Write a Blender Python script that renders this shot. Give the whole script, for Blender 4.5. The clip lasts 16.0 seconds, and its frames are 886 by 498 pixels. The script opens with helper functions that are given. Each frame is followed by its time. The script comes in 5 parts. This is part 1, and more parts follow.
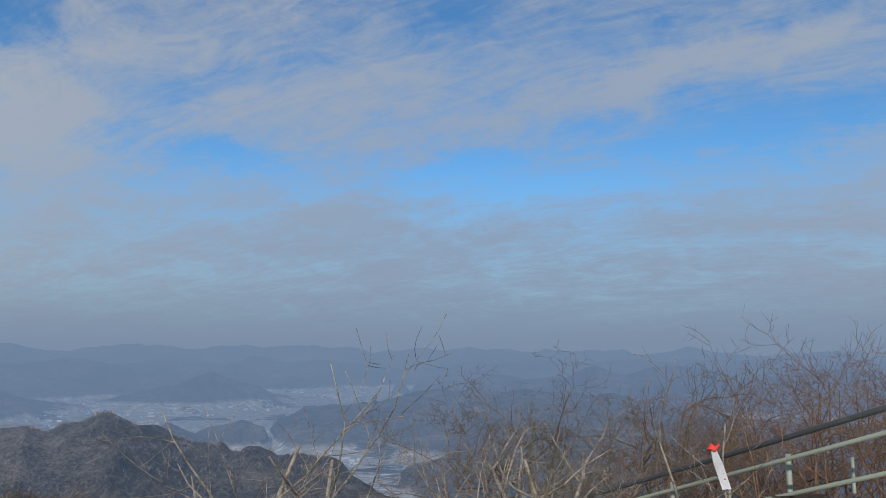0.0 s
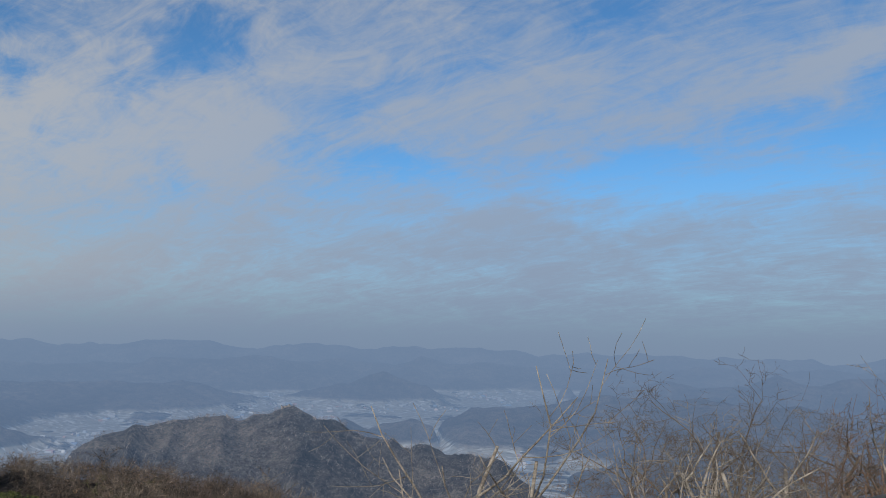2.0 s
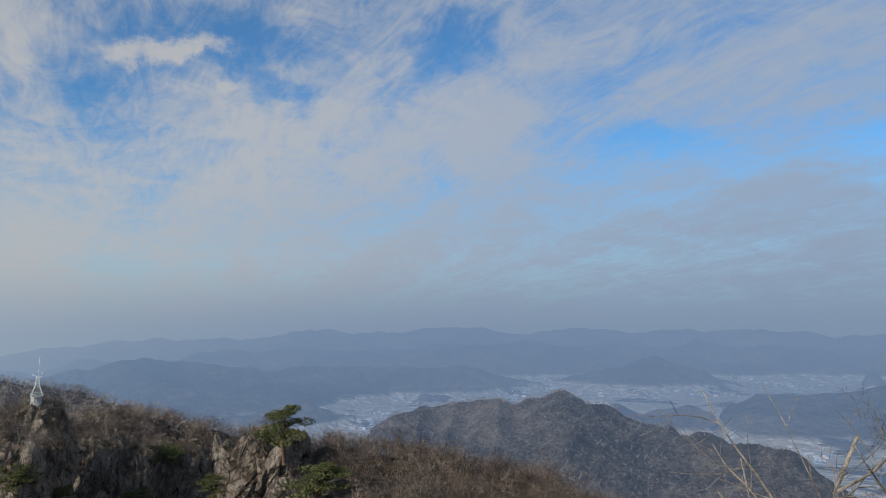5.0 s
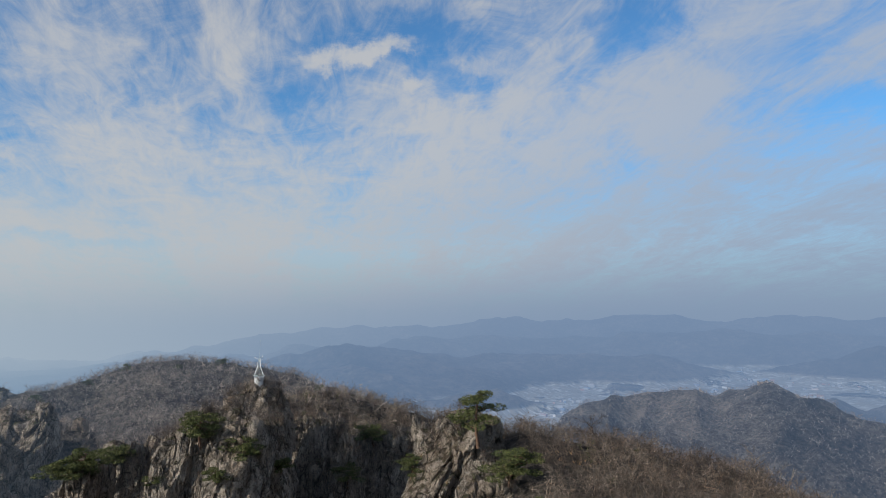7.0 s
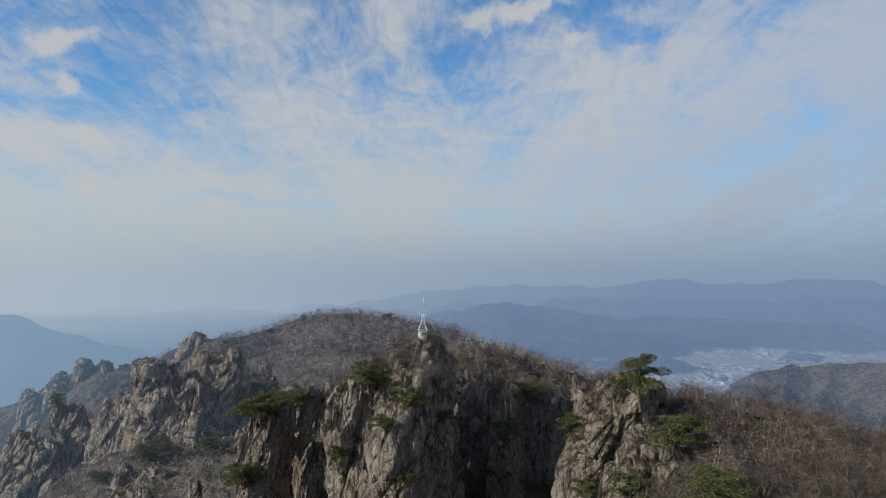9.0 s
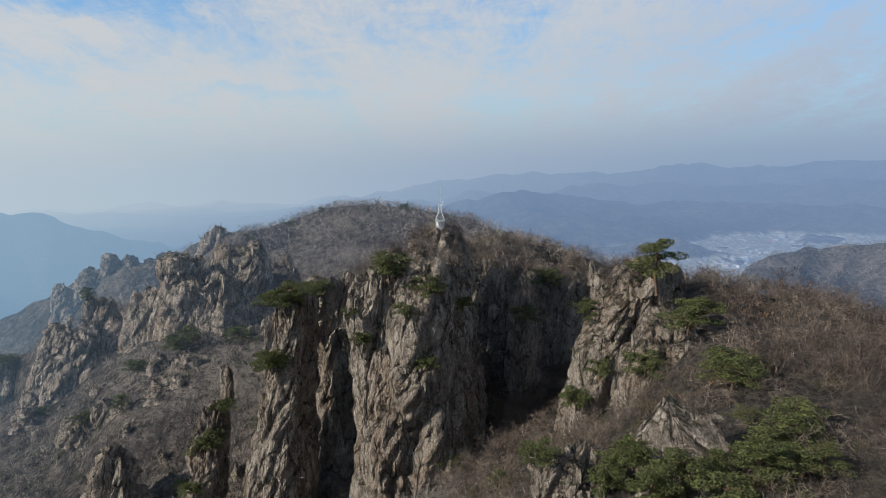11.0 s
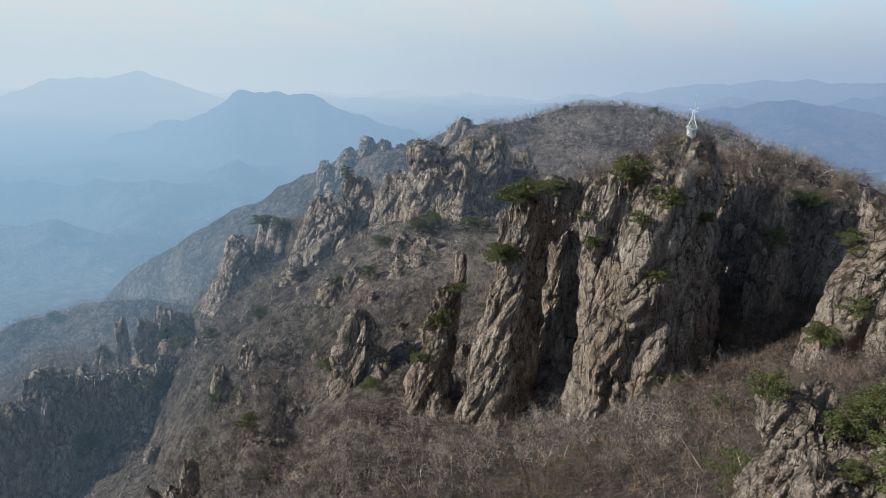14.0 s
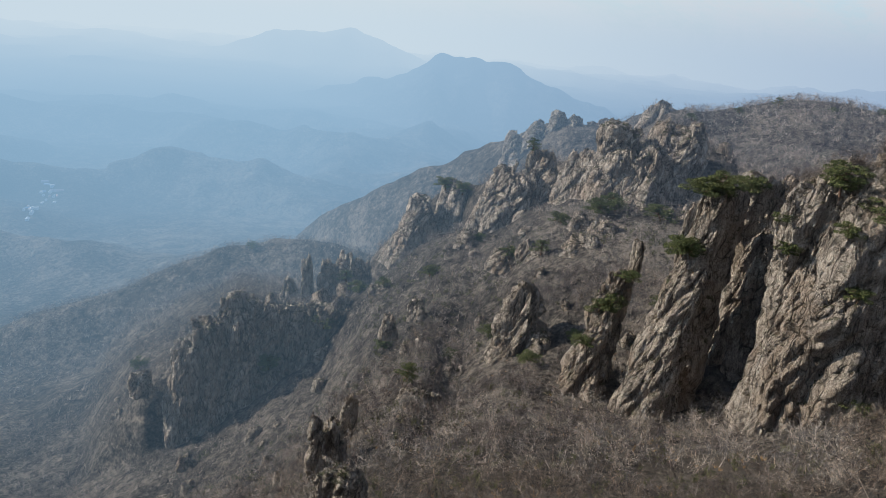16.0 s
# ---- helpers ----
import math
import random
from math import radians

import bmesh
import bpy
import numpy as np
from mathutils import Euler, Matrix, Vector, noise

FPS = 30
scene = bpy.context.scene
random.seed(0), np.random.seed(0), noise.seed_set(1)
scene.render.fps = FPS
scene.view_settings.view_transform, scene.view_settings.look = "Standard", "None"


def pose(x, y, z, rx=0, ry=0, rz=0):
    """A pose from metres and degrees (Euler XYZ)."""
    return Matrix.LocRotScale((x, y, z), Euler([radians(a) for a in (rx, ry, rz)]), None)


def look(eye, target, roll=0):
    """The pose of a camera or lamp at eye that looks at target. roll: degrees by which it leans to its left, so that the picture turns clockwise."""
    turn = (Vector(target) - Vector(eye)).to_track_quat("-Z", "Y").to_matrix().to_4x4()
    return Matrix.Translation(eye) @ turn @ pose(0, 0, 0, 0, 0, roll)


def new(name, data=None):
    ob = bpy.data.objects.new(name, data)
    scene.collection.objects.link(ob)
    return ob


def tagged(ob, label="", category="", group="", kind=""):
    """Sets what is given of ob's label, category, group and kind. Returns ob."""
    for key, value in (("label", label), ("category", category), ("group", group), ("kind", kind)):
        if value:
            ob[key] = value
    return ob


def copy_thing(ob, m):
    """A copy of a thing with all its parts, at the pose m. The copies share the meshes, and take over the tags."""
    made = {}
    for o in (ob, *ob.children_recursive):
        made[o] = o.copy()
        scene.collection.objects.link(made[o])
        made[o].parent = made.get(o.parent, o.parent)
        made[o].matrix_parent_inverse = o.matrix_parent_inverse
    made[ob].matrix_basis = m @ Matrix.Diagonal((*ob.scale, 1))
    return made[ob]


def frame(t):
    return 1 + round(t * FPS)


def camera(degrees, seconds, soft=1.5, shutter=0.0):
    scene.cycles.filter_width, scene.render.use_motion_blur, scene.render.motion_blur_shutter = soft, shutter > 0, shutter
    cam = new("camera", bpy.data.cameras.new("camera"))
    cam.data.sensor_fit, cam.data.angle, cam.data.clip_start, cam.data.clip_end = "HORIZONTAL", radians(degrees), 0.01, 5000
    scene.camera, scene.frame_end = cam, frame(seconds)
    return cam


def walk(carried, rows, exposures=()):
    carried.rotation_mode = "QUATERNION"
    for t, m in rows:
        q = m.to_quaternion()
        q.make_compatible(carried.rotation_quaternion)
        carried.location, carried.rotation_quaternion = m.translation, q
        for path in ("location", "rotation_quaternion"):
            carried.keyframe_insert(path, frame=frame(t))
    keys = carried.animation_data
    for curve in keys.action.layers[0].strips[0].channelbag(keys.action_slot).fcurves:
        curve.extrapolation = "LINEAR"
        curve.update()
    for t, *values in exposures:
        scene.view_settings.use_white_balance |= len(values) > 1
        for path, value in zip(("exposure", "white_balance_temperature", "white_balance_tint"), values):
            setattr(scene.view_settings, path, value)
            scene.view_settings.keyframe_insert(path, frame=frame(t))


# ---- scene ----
# ---------------------------------------------------------------- camera
cam = camera(63.6, 16.0, soft=0.5)
EYE = 1.65
# seconds; the eye's drift in metres; yaw, pitch, roll in degrees
TURNS = (
    (0.0, -0.252, -0.219, -0.001, -0.00, 6.80, -0.00),
    (0.5, -0.288, -0.218, 0.001, 3.28, 6.97, -0.39),
    (1.0, -0.338, -0.225, -0.001, 6.72, 7.04, -0.71),
    (1.5, -0.388, -0.271, 0.001, 10.01, 7.07, -0.97),
    (2.0, -0.431, -0.292, 0.000, 13.05, 6.97, -0.96),
    (2.5, -0.509, -0.276, -0.009, 15.96, 6.84, -0.97),
    (3.0, -0.603, -0.259, -0.017, 18.56, 6.76, -0.47),
    (3.5, -0.682, -0.270, -0.026, 21.87, 6.62, -0.05),
    (4.0, -0.672, -0.313, -0.027, 26.01, 6.32, 0.16),
    (6.5, -0.886, -0.430, 0.007, 45.21, 5.00, 0.74),
    (7.0, -0.858, -0.463, -0.015, 48.90, 4.85, 0.73),
    (7.5, -0.884, -0.474, -0.039, 52.49, 4.62, 0.71),
    (8.0, -0.926, -0.499, -0.082, 56.18, 4.08, 0.48),
    (8.5, -0.979, -0.522, -0.072, 59.37, 3.13, 0.06),
    (9.0, -1.078, -0.533, -0.058, 61.57, 1.64, -0.27),
    (11.5, -1.240, -0.623, -0.075, 63.73, -9.06, 1.09),
    (12.0, -1.263, -0.707, -0.050, 65.96, -10.70, 1.12),
    (12.5, -1.208, -0.785, -0.025, 69.95, -12.22, 0.69),
    (13.0, -1.115, -0.783, 0.016, 74.27, -13.55, 0.13),
    (13.5, -1.036, -0.816, 0.047, 78.35, -14.57, -0.52),
    (14.0, -0.981, -0.847, 0.048, 82.22, -15.29, -1.37),
    (14.5, -0.888, -0.846, 0.062, 85.86, -16.06, -2.36),
    (15.0, -0.788, -0.849, 0.088, 89.47, -16.84, -3.44),
    (15.5, -0.713, -0.875, 0.119, 93.51, -17.56, -4.40),
    (16.0, -0.639, -0.932, 0.117, 97.83, -18.33, -5.04),)
walk(cam, [(t, pose(x, y, EYE + z, 90 + p, r, a)) for t, x, y, z, a, p, r in TURNS],
     [(0.0, -0.34), (4.0, -0.31), (7.0, -0.14), (9.0, -0.14), (11.5, 0.14), (14.0, 0.30), (16.0, 0.36)])
LOOKOUT = (-1.05, -0.75)          # where the one who turns stands for most of the time

# ---------------------------------------------------------------- light
SUN_AZ, SUN_EL = 174.0, 27.0      # degrees, counter-clockwise from +y; above the horizon
sa, se = radians(SUN_AZ), radians(SUN_EL)
SUN_DIR = Vector((-math.sin(sa) * math.cos(se), math.cos(sa) * math.cos(se), math.sin(se)))
sun = new("sun", bpy.data.lights.new("sun", "SUN"))
sun.data.energy, sun.data.angle, sun.data.color = 5.0, radians(0.55), (1.0, 0.93, 0.82)
sun.matrix_world = look(SUN_DIR * 100, (0, 0, 0))


class Nodes:
    """Short hand for node trees."""

    def __init__(self, tree):
        self.tree = tree
        tree.nodes.clear()

    def add(self, kind, ins=None, **props):
        n = self.tree.nodes.new(kind)
        for k, v in props.items():
            setattr(n, k, v)
        for k, v in (ins or {}).items():
            s = n.inputs[k]
            if isinstance(v, bpy.types.NodeSocket):
                self.tree.links.new(v, s)
            else:
                s.default_value = v
        return n

    def math(self, op, a, b=0.0, c=0.0, clamp=False):
        return self.add("ShaderNodeMath", {0: a, 1: b, 2: c}, operation=op, use_clamp=clamp).outputs[0]

    def vmath(self, op, a, b=(0, 0, 0)):
        n = self.add("ShaderNodeVectorMath", {0: a, 1: b}, operation=op)
        return n.outputs["Value"] if op in ("DOT_PRODUCT", "LENGTH") else n.outputs[0]

    def scaled(self, v, s):
        return self.add("ShaderNodeVectorMath", {0: v, "Scale": s}, operation="SCALE").outputs[0]

    def span(self, v, a, b, c=0.0, d=1.0, smooth=True):
        return self.add("ShaderNodeMapRange", {"Value": v, "From Min": a, "From Max": b, "To Min": c, "To Max": d},
                        interpolation_type="SMOOTHSTEP" if smooth else "LINEAR").outputs[0]

    def noise(self, v, scale, detail=4.0, rough=0.55, distort=0.0):
        return self.add("ShaderNodeTexNoise", {"Vector": v, "Scale": scale, "Detail": detail, "Roughness": rough,
                                               "Distortion": distort}).outputs[0]

    def mix(self, f, a, b, how="MIX"):
        n = self.add("ShaderNodeMix", data_type="RGBA", blend_type=how)
        for s, v in ((n.inputs[0], f), (n.inputs[6], a), (n.inputs[7], b)):
            if isinstance(v, bpy.types.NodeSocket):
                self.tree.links.new(v, s)
            else:
                s.default_value = v if isinstance(v, float) else (*v, 1.0)[:4]
        return n.outputs[2]

    def ramp(self, v, stops):
        n = self.add("ShaderNodeValToRGB", {0: v})
        e = n.color_ramp.elements
        while len(e) < len(stops):
            e.new(0.5)
        for k, (p, c) in zip(e, stops):
            k.position, k.color = p, (*c, 1.0)
        return n.outputs[0]


# colours of the hazy air low over the land, away from the sun and towards it
AIR_FAR, AIR_SUN = (0.248, 0.338, 0.480), (0.455, 0.545, 0.615)


def air_colour(n, flat):
    """The colour of the haze in a level direction."""
    s = n.vmath("DOT_PRODUCT", flat, (-math.sin(sa), math.cos(sa), 0.0))
    return n.mix(n.span(s, -0.82, 0.42), AIR_FAR, AIR_SUN)


world = bpy.data.worlds.new("sky")
scene.world = world
world.use_nodes = True
w = Nodes(world.node_tree)
co = w.add("ShaderNodeTexCoord").outputs["Generated"]
way = w.vmath("NORMALIZE", co)
sep = w.add("ShaderNodeSeparateXYZ", {0: way})
up = sep.outputs[2]
flat = w.vmath("NORMALIZE", w.add("ShaderNodeCombineXYZ", {0: sep.outputs[0], 1: sep.outputs[1], 2: 0.0}).outputs[0])
sky = w.add("ShaderNodeTexSky", sky_type="NISHITA", sun_disc=False, sun_elevation=se, sun_rotation=-sa,
            altitude=900.0, air_density=1.0, dust_density=1.5, ozone_density=2.0)
base = w.mix(1.0, sky.outputs[0], (0.071, 0.126, 0.160), "MULTIPLY")
# clouds: fibres on a level sheet high above
k = w.math("DIVIDE", 1.0, w.math("ADD", w.math("MAXIMUM", up, 0.0), 0.22))
sheet = w.scaled(w.add("ShaderNodeCombineXYZ", {0: sep.outputs[0], 1: sep.outputs[1], 2: 0.0}).outputs[0], k)
turned = w.add("ShaderNodeMapping", {"Vector": sheet, "Rotation": (0, 0, radians(-152))}).outputs[0]
turned = w.add("ShaderNodeMapping", {"Vector": turned, "Location": (3.1, 1.7, 0), "Scale": (0.6, 1.7, 1.0)}).outputs[0]
c1 = w.noise(turned, 1.3, 10.0, 0.58, 0.7)
c2 = w.noise(sheet, 4.2, 10.0, 0.70, 1.0)
c3 = w.noise(turned, 8.0, 8.0, 0.66, 1.8)
cover = w.math("ADD", w.math("MULTIPLY", c1, 0.42), w.math("ADD", w.math("MULTIPLY", c2, 0.34), w.math("MULTIPLY", c3, 0.24)))
cover = w.math("ADD", w.math("MULTIPLY", w.math("SUBTRACT", cover, 0.5), 2.3), 0.56)
# the sky as a map of compass angle and height, with ragged edges
bearing = w.math("MULTIPLY", w.math("ARCTAN2", w.math("MULTIPLY", sep.outputs[0], -1.0), sep.outputs[1]), 180 / math.pi)
height = w.math("MULTIPLY", w.math("ARCSINE", up), 180 / math.pi)
chart = w.add("ShaderNodeCombineXYZ", {0: bearing, 1: height, 2: 0.0}).outputs[0]
fray = w.add("ShaderNodeTexNoise", {"Vector": chart, "Scale": 0.16, "Detail": 6.0, "Roughness": 0.62}).outputs["Color"]
chart = w.vmath("ADD", chart, w.vmath("MULTIPLY", w.vmath("SUBTRACT", fray, (0.5, 0.5, 0.5)), (11.0, 6.0, 0.0)))


def bank(az, el, half, thick, slant, much):
    """A bank of cloud (+) or a clear gap (-): its middle, half length, half height, slant and weight."""
    global cover
    v = w.add("ShaderNodeMapping", {"Vector": chart, "Location": (az, el, 0), "Rotation": (0, 0, radians(slant)), "Scale": (half, thick, 1.0)},
              vector_type="TEXTURE").outputs[0]
    cover = w.math("ADD", cover, w.span(w.vmath("LENGTH", v), 0.15, 1.25, much, 0.0))


# over the valley
bank(-17, 19.9, 17, 2.2, -9, 0.34)
bank(9.8, 19.5, 14, 3.8, -17, 0.20)
bank(3.0, 16.0, 10, 1.6, -12, 0.16)
bank(29, 14, 7, 6, 40, 0.14)
bank(9.0, 9.4, 9, 1.5, 6, 0.22)
bank(17, 13.2, 8, 1.4, 2, -0.24)
bank(-22, 15.4, 14, 2.6, -6, -0.30)
bank(-5, 11.9, 15, 1.5, 2, -0.22)
bank(-3, 13.6, 7, 1.3, -9, -0.19)
bank(-19, 13.6, 9, 0.8, 0, 0.16)
bank(-26, 22.5, 10, 1.6, -10, -0.14)
bank(31, 21, 4, 2.4, 30, -0.13)
bank(0, 22.5, 9, 1.6, -16, -0.12)
bank(-5, 7.2, 34, 2.0, 0, 0.14)
# over the hill with the rock head
bank(47, 18, 3.0, 1.6, 50, -0.22)
bank(34, 21, 5.0, 2.4, -32, -0.24)
bank(43, 21.5, 5, 1.6, 0, -0.07)
bank(44.6, 12.5, 12, 4.4, -12, 0.16)
bank(28.9, 15, 7, 2.6, -36, 0.20)
bank(4, 18.2, 10, 1.5, -14, 0.10)
bank(36.2, 13.8, 4, 1.2, -20, -0.09)
# over the cliff
bank(51, 20.8, 8, 2.6, -4, -0.33)
bank(55.5, 20.3, 4.6, 0.9, -6, 0.55)
bank(59.5, 16.6, 4, 1.0, -18, -0.17)
bank(51.1, 17.9, 1.2, 0.8, 0, 0.34)
bank(49.1, 11.2, 1.0, 1.4, 0, 0.20)
bank(66, 20, 7, 3.6, -60, 0.14)
bank(77, 18, 8, 4, -30, 0.14)
bank(73, 12.5, 12, 4.0, -10, 0.20)
bank(46, 15.5, 9, 2.2, -30, 0.18)
bank(86, 13, 6, 2.4, 8, -0.13)
bank(86, 17.8, 6, 2.2, -5, -0.13)
bank(91.1, 15.6, 3.2, 1.1, -8, 0.50)
bank(90.2, 12.7, 1.2, 0.8, 0, 0.40)
bank(89.2, 8.9, 2.8, 0.7, 0, 0.40)
bank(91, 10.9, 5, 1.3, 6, -0.19)
bank(98, 20, 9, 6, 0, -0.14)
bank(82.8, 3.1, 3.2, 0.6, 0, -0.16)
bank(61.5, 2.9, 5.0, 0.5, 0, -0.14)
bank(85, 6.5, 26, 2.2, 0, 0.14)
bank(76, 5.0, 9, 0.7, 0, -0.26)
bank(93, 6.2, 5, 0.9, 4, -0.24)
bank(57, 4.2, 8, 0.8, 0, -0.16)
bank(101, 5.0, 8, 0.8, 0, -0.22)
cloud = w.span(cover, 0.22, 0.92)
white = w.mix(w.span(w.vmath("DOT_PRODUCT", way, tuple(SUN_DIR)), -0.95, -0.25), (0.335, 0.435, 0.60), (0.60, 0.60, 0.595))
c = w.mix(w.math("MULTIPLY", cloud, 0.86), base, white)
air = air_colour(w, flat)
low_white = w.mix(0.7, air, white)
veil = w.math("MULTIPLY", w.span(up, 0.06, 0.25, 0.97, 0.0), w.math("ADD", w.math("MULTIPLY", cloud, 0.3), 0.7))
c = w.mix(veil, c, low_white)
c = w.mix(w.span(up, -0.03, 0.095, 1.0, 0.0), c, air)
bg = w.add("ShaderNodeBackground", {"Color": c, "Strength": 1.0})
w.add("ShaderNodeOutputWorld", {"Surface": bg.outputs[0]})

# ---------------------------------------------------------------- numeric noise
def lattice(ix, iy, iz, seed=0):
    h = (ix.astype(np.int64) * 374761393 + iy.astype(np.int64) * 668265263 + iz.astype(np.int64) * 2147483647 + seed * 974634777)
    h = (h ^ (h >> 13)) * 1274126177
    h = (h ^ (h >> 16)) & 0xFFFFFF
    return h / float(0xFFFFFF)


def vnoise(p, seed=0):
    """Smooth value noise in 0..1 at the points p (n, 3)."""
    i = np.floor(p).astype(np.int64)
    f = p - i
    f = f * f * (3 - 2 * f)
    out = 0
    for dx in (0, 1):
        for dy in (0, 1):
            for dz in (0, 1):
                wgt = (f[:, 0] if dx else 1 - f[:, 0]) * (f[:, 1] if dy else 1 - f[:, 1]) * (f[:, 2] if dz else 1 - f[:, 2])
                out = out + wgt * lattice(i[:, 0] + dx, i[:, 1] + dy, i[:, 2] + dz, seed)
    return out


def fbm(p, octaves=4, seed=0, ridged=False):
    total, amp, norm = 0, 1.0, 0
    for o in range(octaves):
        v = vnoise(p * 2.03 ** o + 17.3 * o, seed + o)
        if ridged:
            v = 1 - np.abs(2 * v - 1)
        total, norm, amp = total + amp * v, norm + amp, amp * 0.5
    return total / norm


def worley(p, seed=0):
    """Random number of the nearest cell, the distance to its border, and the height on its own tilted face."""
    i = np.floor(p).astype(np.int64)
    d1 = np.full(len(p), 9.0)
    d2 = np.full(len(p), 9.0)
    tag, tilt = np.zeros(len(p)), np.zeros(len(p))
    for dx in (-1, 0, 1):
        for dy in (-1, 0, 1):
            for dz in (-1, 0, 1):
                j = i + (dx, dy, dz)
                c = np.stack([lattice(j[:, 0], j[:, 1], j[:, 2], seed + s) for s in (1, 2, 3)], 1) + j
                d = np.linalg.norm(p - c, axis=1)
                r = lattice(j[:, 0], j[:, 1], j[:, 2], seed + 4)
                near = d < d1
                way = np.stack([lattice(j[:, 0], j[:, 1], j[:, 2], seed + s) for s in (5, 6, 8)], 1) - 0.5
                tilt = np.where(near, ((p - c) * way).sum(1) * 2, tilt)
                d2 = np.where(near, d1, np.minimum(d2, d))
                tag = np.where(near, r, tag)
                d1 = np.where(near, d, d1)
    return tag, d2 - d1, tilt


def facets(p, seed=0, bend=0.6, tilt=1.0):
    """Plane-faced blocks packed side by side: how far each stands out, and how far a point is from its block's joint."""
    i = np.floor(p).astype(np.int64)
    best, second = np.full(len(p), -9.0), np.full(len(p), -9.0)
    for dx in (-1, 0, 1):
        for dy in (-1, 0, 1):
            for dz in (-1, 0, 1):
                j = i + (dx, dy, dz)
                rnd = [lattice(j[:, 0], j[:, 1], j[:, 2], seed + k) for k in range(1, 8)]
                q = p - (np.stack(rnd[:3], 1) + j)
                v = rnd[3] + tilt * ((rnd[4] - 0.5) * q[:, 0] + (rnd[5] - 0.5) * q[:, 1] + (rnd[6] - 0.5) * q[:, 2]) - bend * (q * q).sum(1)
                second = np.maximum(second, np.minimum(best, v))
                best = np.maximum(best, v)
    return best - 0.55, best - second


def mesh_of(name, verts, faces, material=None, smooth=False):
    """A mesh from arrays: verts (n, 3), faces (m, 3 or 4)."""
    me = bpy.data.meshes.new(name)
    n, (m, s) = len(verts), faces.shape
    me.vertices.add(n)
    me.vertices.foreach_set("co", np.ascontiguousarray(verts, dtype=np.float32).ravel())
    me.loops.add(m * s)
    me.loops.foreach_set("vertex_index", np.ascontiguousarray(faces, dtype=np.int32).ravel())
    me.polygons.add(m)
    me.polygons.foreach_set("loop_start", np.arange(0, m * s, s, dtype=np.int32))
    me.polygons.foreach_set("use_smooth", np.full(m, smooth))
    me.update(calc_edges=True)
    me.validate()
    if material:
        me.materials.append(material)
    return me


def grid_faces(rows, cols, wrap=False):
    r, c = np.meshgrid(np.arange(rows - 1), np.arange(cols if wrap else cols - 1), indexing="ij")
    a = r * cols + c
    b = r * cols + (c + 1) % cols
    return np.stack([a, b, b + cols, a + cols], -1).reshape(-1, 4)


def at(az, d, z=0.0):
    """A place by its compass angle (counter-clockwise from +y), distance and height."""
    a = np.radians(az)
    return np.stack([-np.sin(a) * d, np.cos(a) * d, z + 0 * np.asarray(d, float)], -1)


# ---------------------------------------------------------------- the land
# ridges: slopes before and behind, then compass angle, distance of the crest, its angle above eye level
RIDGES = []


def ridge(near, back, *crest):
    RIDGES.append((near, back, crest))


ridge(0.35, 0.5, (52, 190, -8.2), (57, 260, -6.4), (59, 320, -5.4), (61.5, 340, -4.5), (64, 350, -3.9), (66, 355, -3.7), (71.5, 360, -3.8), (75, 355, -4.6), (79, 345, -5.4), (82, 340, -7))
ridge(0.55, 0.6, (76, 430, -5.6), (81, 440, -5.4), (84.5, 460, -7.1), (88.3, 480, -7.2), (90, 490, -8.2), (92.7, 510, -9.2), (96, 530, -11), (100.6, 540, -12.9), (104, 570, -15), (109, 620, -18))
ridge(0.5, 0.5, (96, 330, -21), (103.9, 400, -18.9), (107, 420, -18.2), (110, 430, -18.0), (115, 430, -19.2), (121.3, 430, -21.6), (130.2, 430, -23.7), (140, 430, -27))
ridge(0.30, 0.35, (3, 620, -13), (6, 700, -11), (10, 760, -10.1), (13, 800, -9.6), (15.1, 820, -8.9), (16.8, 840, -8.1), (18.8, 860, -7.8), (20.8, 880, -7.2), (22.6, 890, -6.5),
      (23.7, 896, -5.8), (24.6, 900, -5.4), (25.3, 900, -5.6), (26, 900, -6.1), (28, 895, -6.5), (29.2, 890, -6.2), (32, 885, -6.3), (34.7, 875, -6.85), (37.8, 860, -7.8), (42, 860, -11))
ridge(0.12, 0.4, (-60, 1400, -8.5), (-20, 1500, -8.0), (-6, 1600, -7.8), (-1, 1650, -8.6), (3, 1650, -10.5))
ridge(0.17, 0.4, (-60, 1500, -7), (-22, 2200, -5.6), (-10, 2300, -4.6), (-2.5, 2500, -4.5), (5, 2600, -5.2), (11.2, 2500, -5.6), (13, 2400, -7))
ridge(0.4, 0.4, (-40, 3300, -3.2), (-22, 3300, -2.6), (-20, 3300, -2.3), (-17.2, 3300, -2.4), (-15, 3300, -3.2), (-11.7, 3300, -2.7), (-9, 3300, -3.6), (0, 3500, -3.4), (3, 3500, -4.2))
ridge(0.5, 0.5, (14, 2250, -7.2), (16.2, 2300, -6.2), (18, 2280, -6.5), (18.9, 2200, -7.2), (21, 2200, -6.2), (23, 2180, -6.9), (25, 2100, -8))
ridge(0.5, 0.5, (40, 2350, -7.8), (42.5, 2350, -7.0), (45, 2350, -6.5), (48, 2300, -7.0), (52, 2300, -7.6))
ridge(0.32, 0.4, (9, 3500, -5.8), (11.9, 3500, -4.7), (14, 3450, -4.0), (17.5, 3400, -3.4), (22, 3350, -4.0), (26, 3300, -5.2))
ridge(0.17, 0.4, (24, 3300, -5.6), (26, 3300, -4.9), (29, 3300, -4.5), (34.4, 3300, -4.1), (41.5, 3250, -3.9), (47, 3200, -3.6), (52, 3200, -3.3), (56.3, 3150, -2.9), (59, 3150, -3.5), (64, 3100, -4), (75, 3000, -5.5))
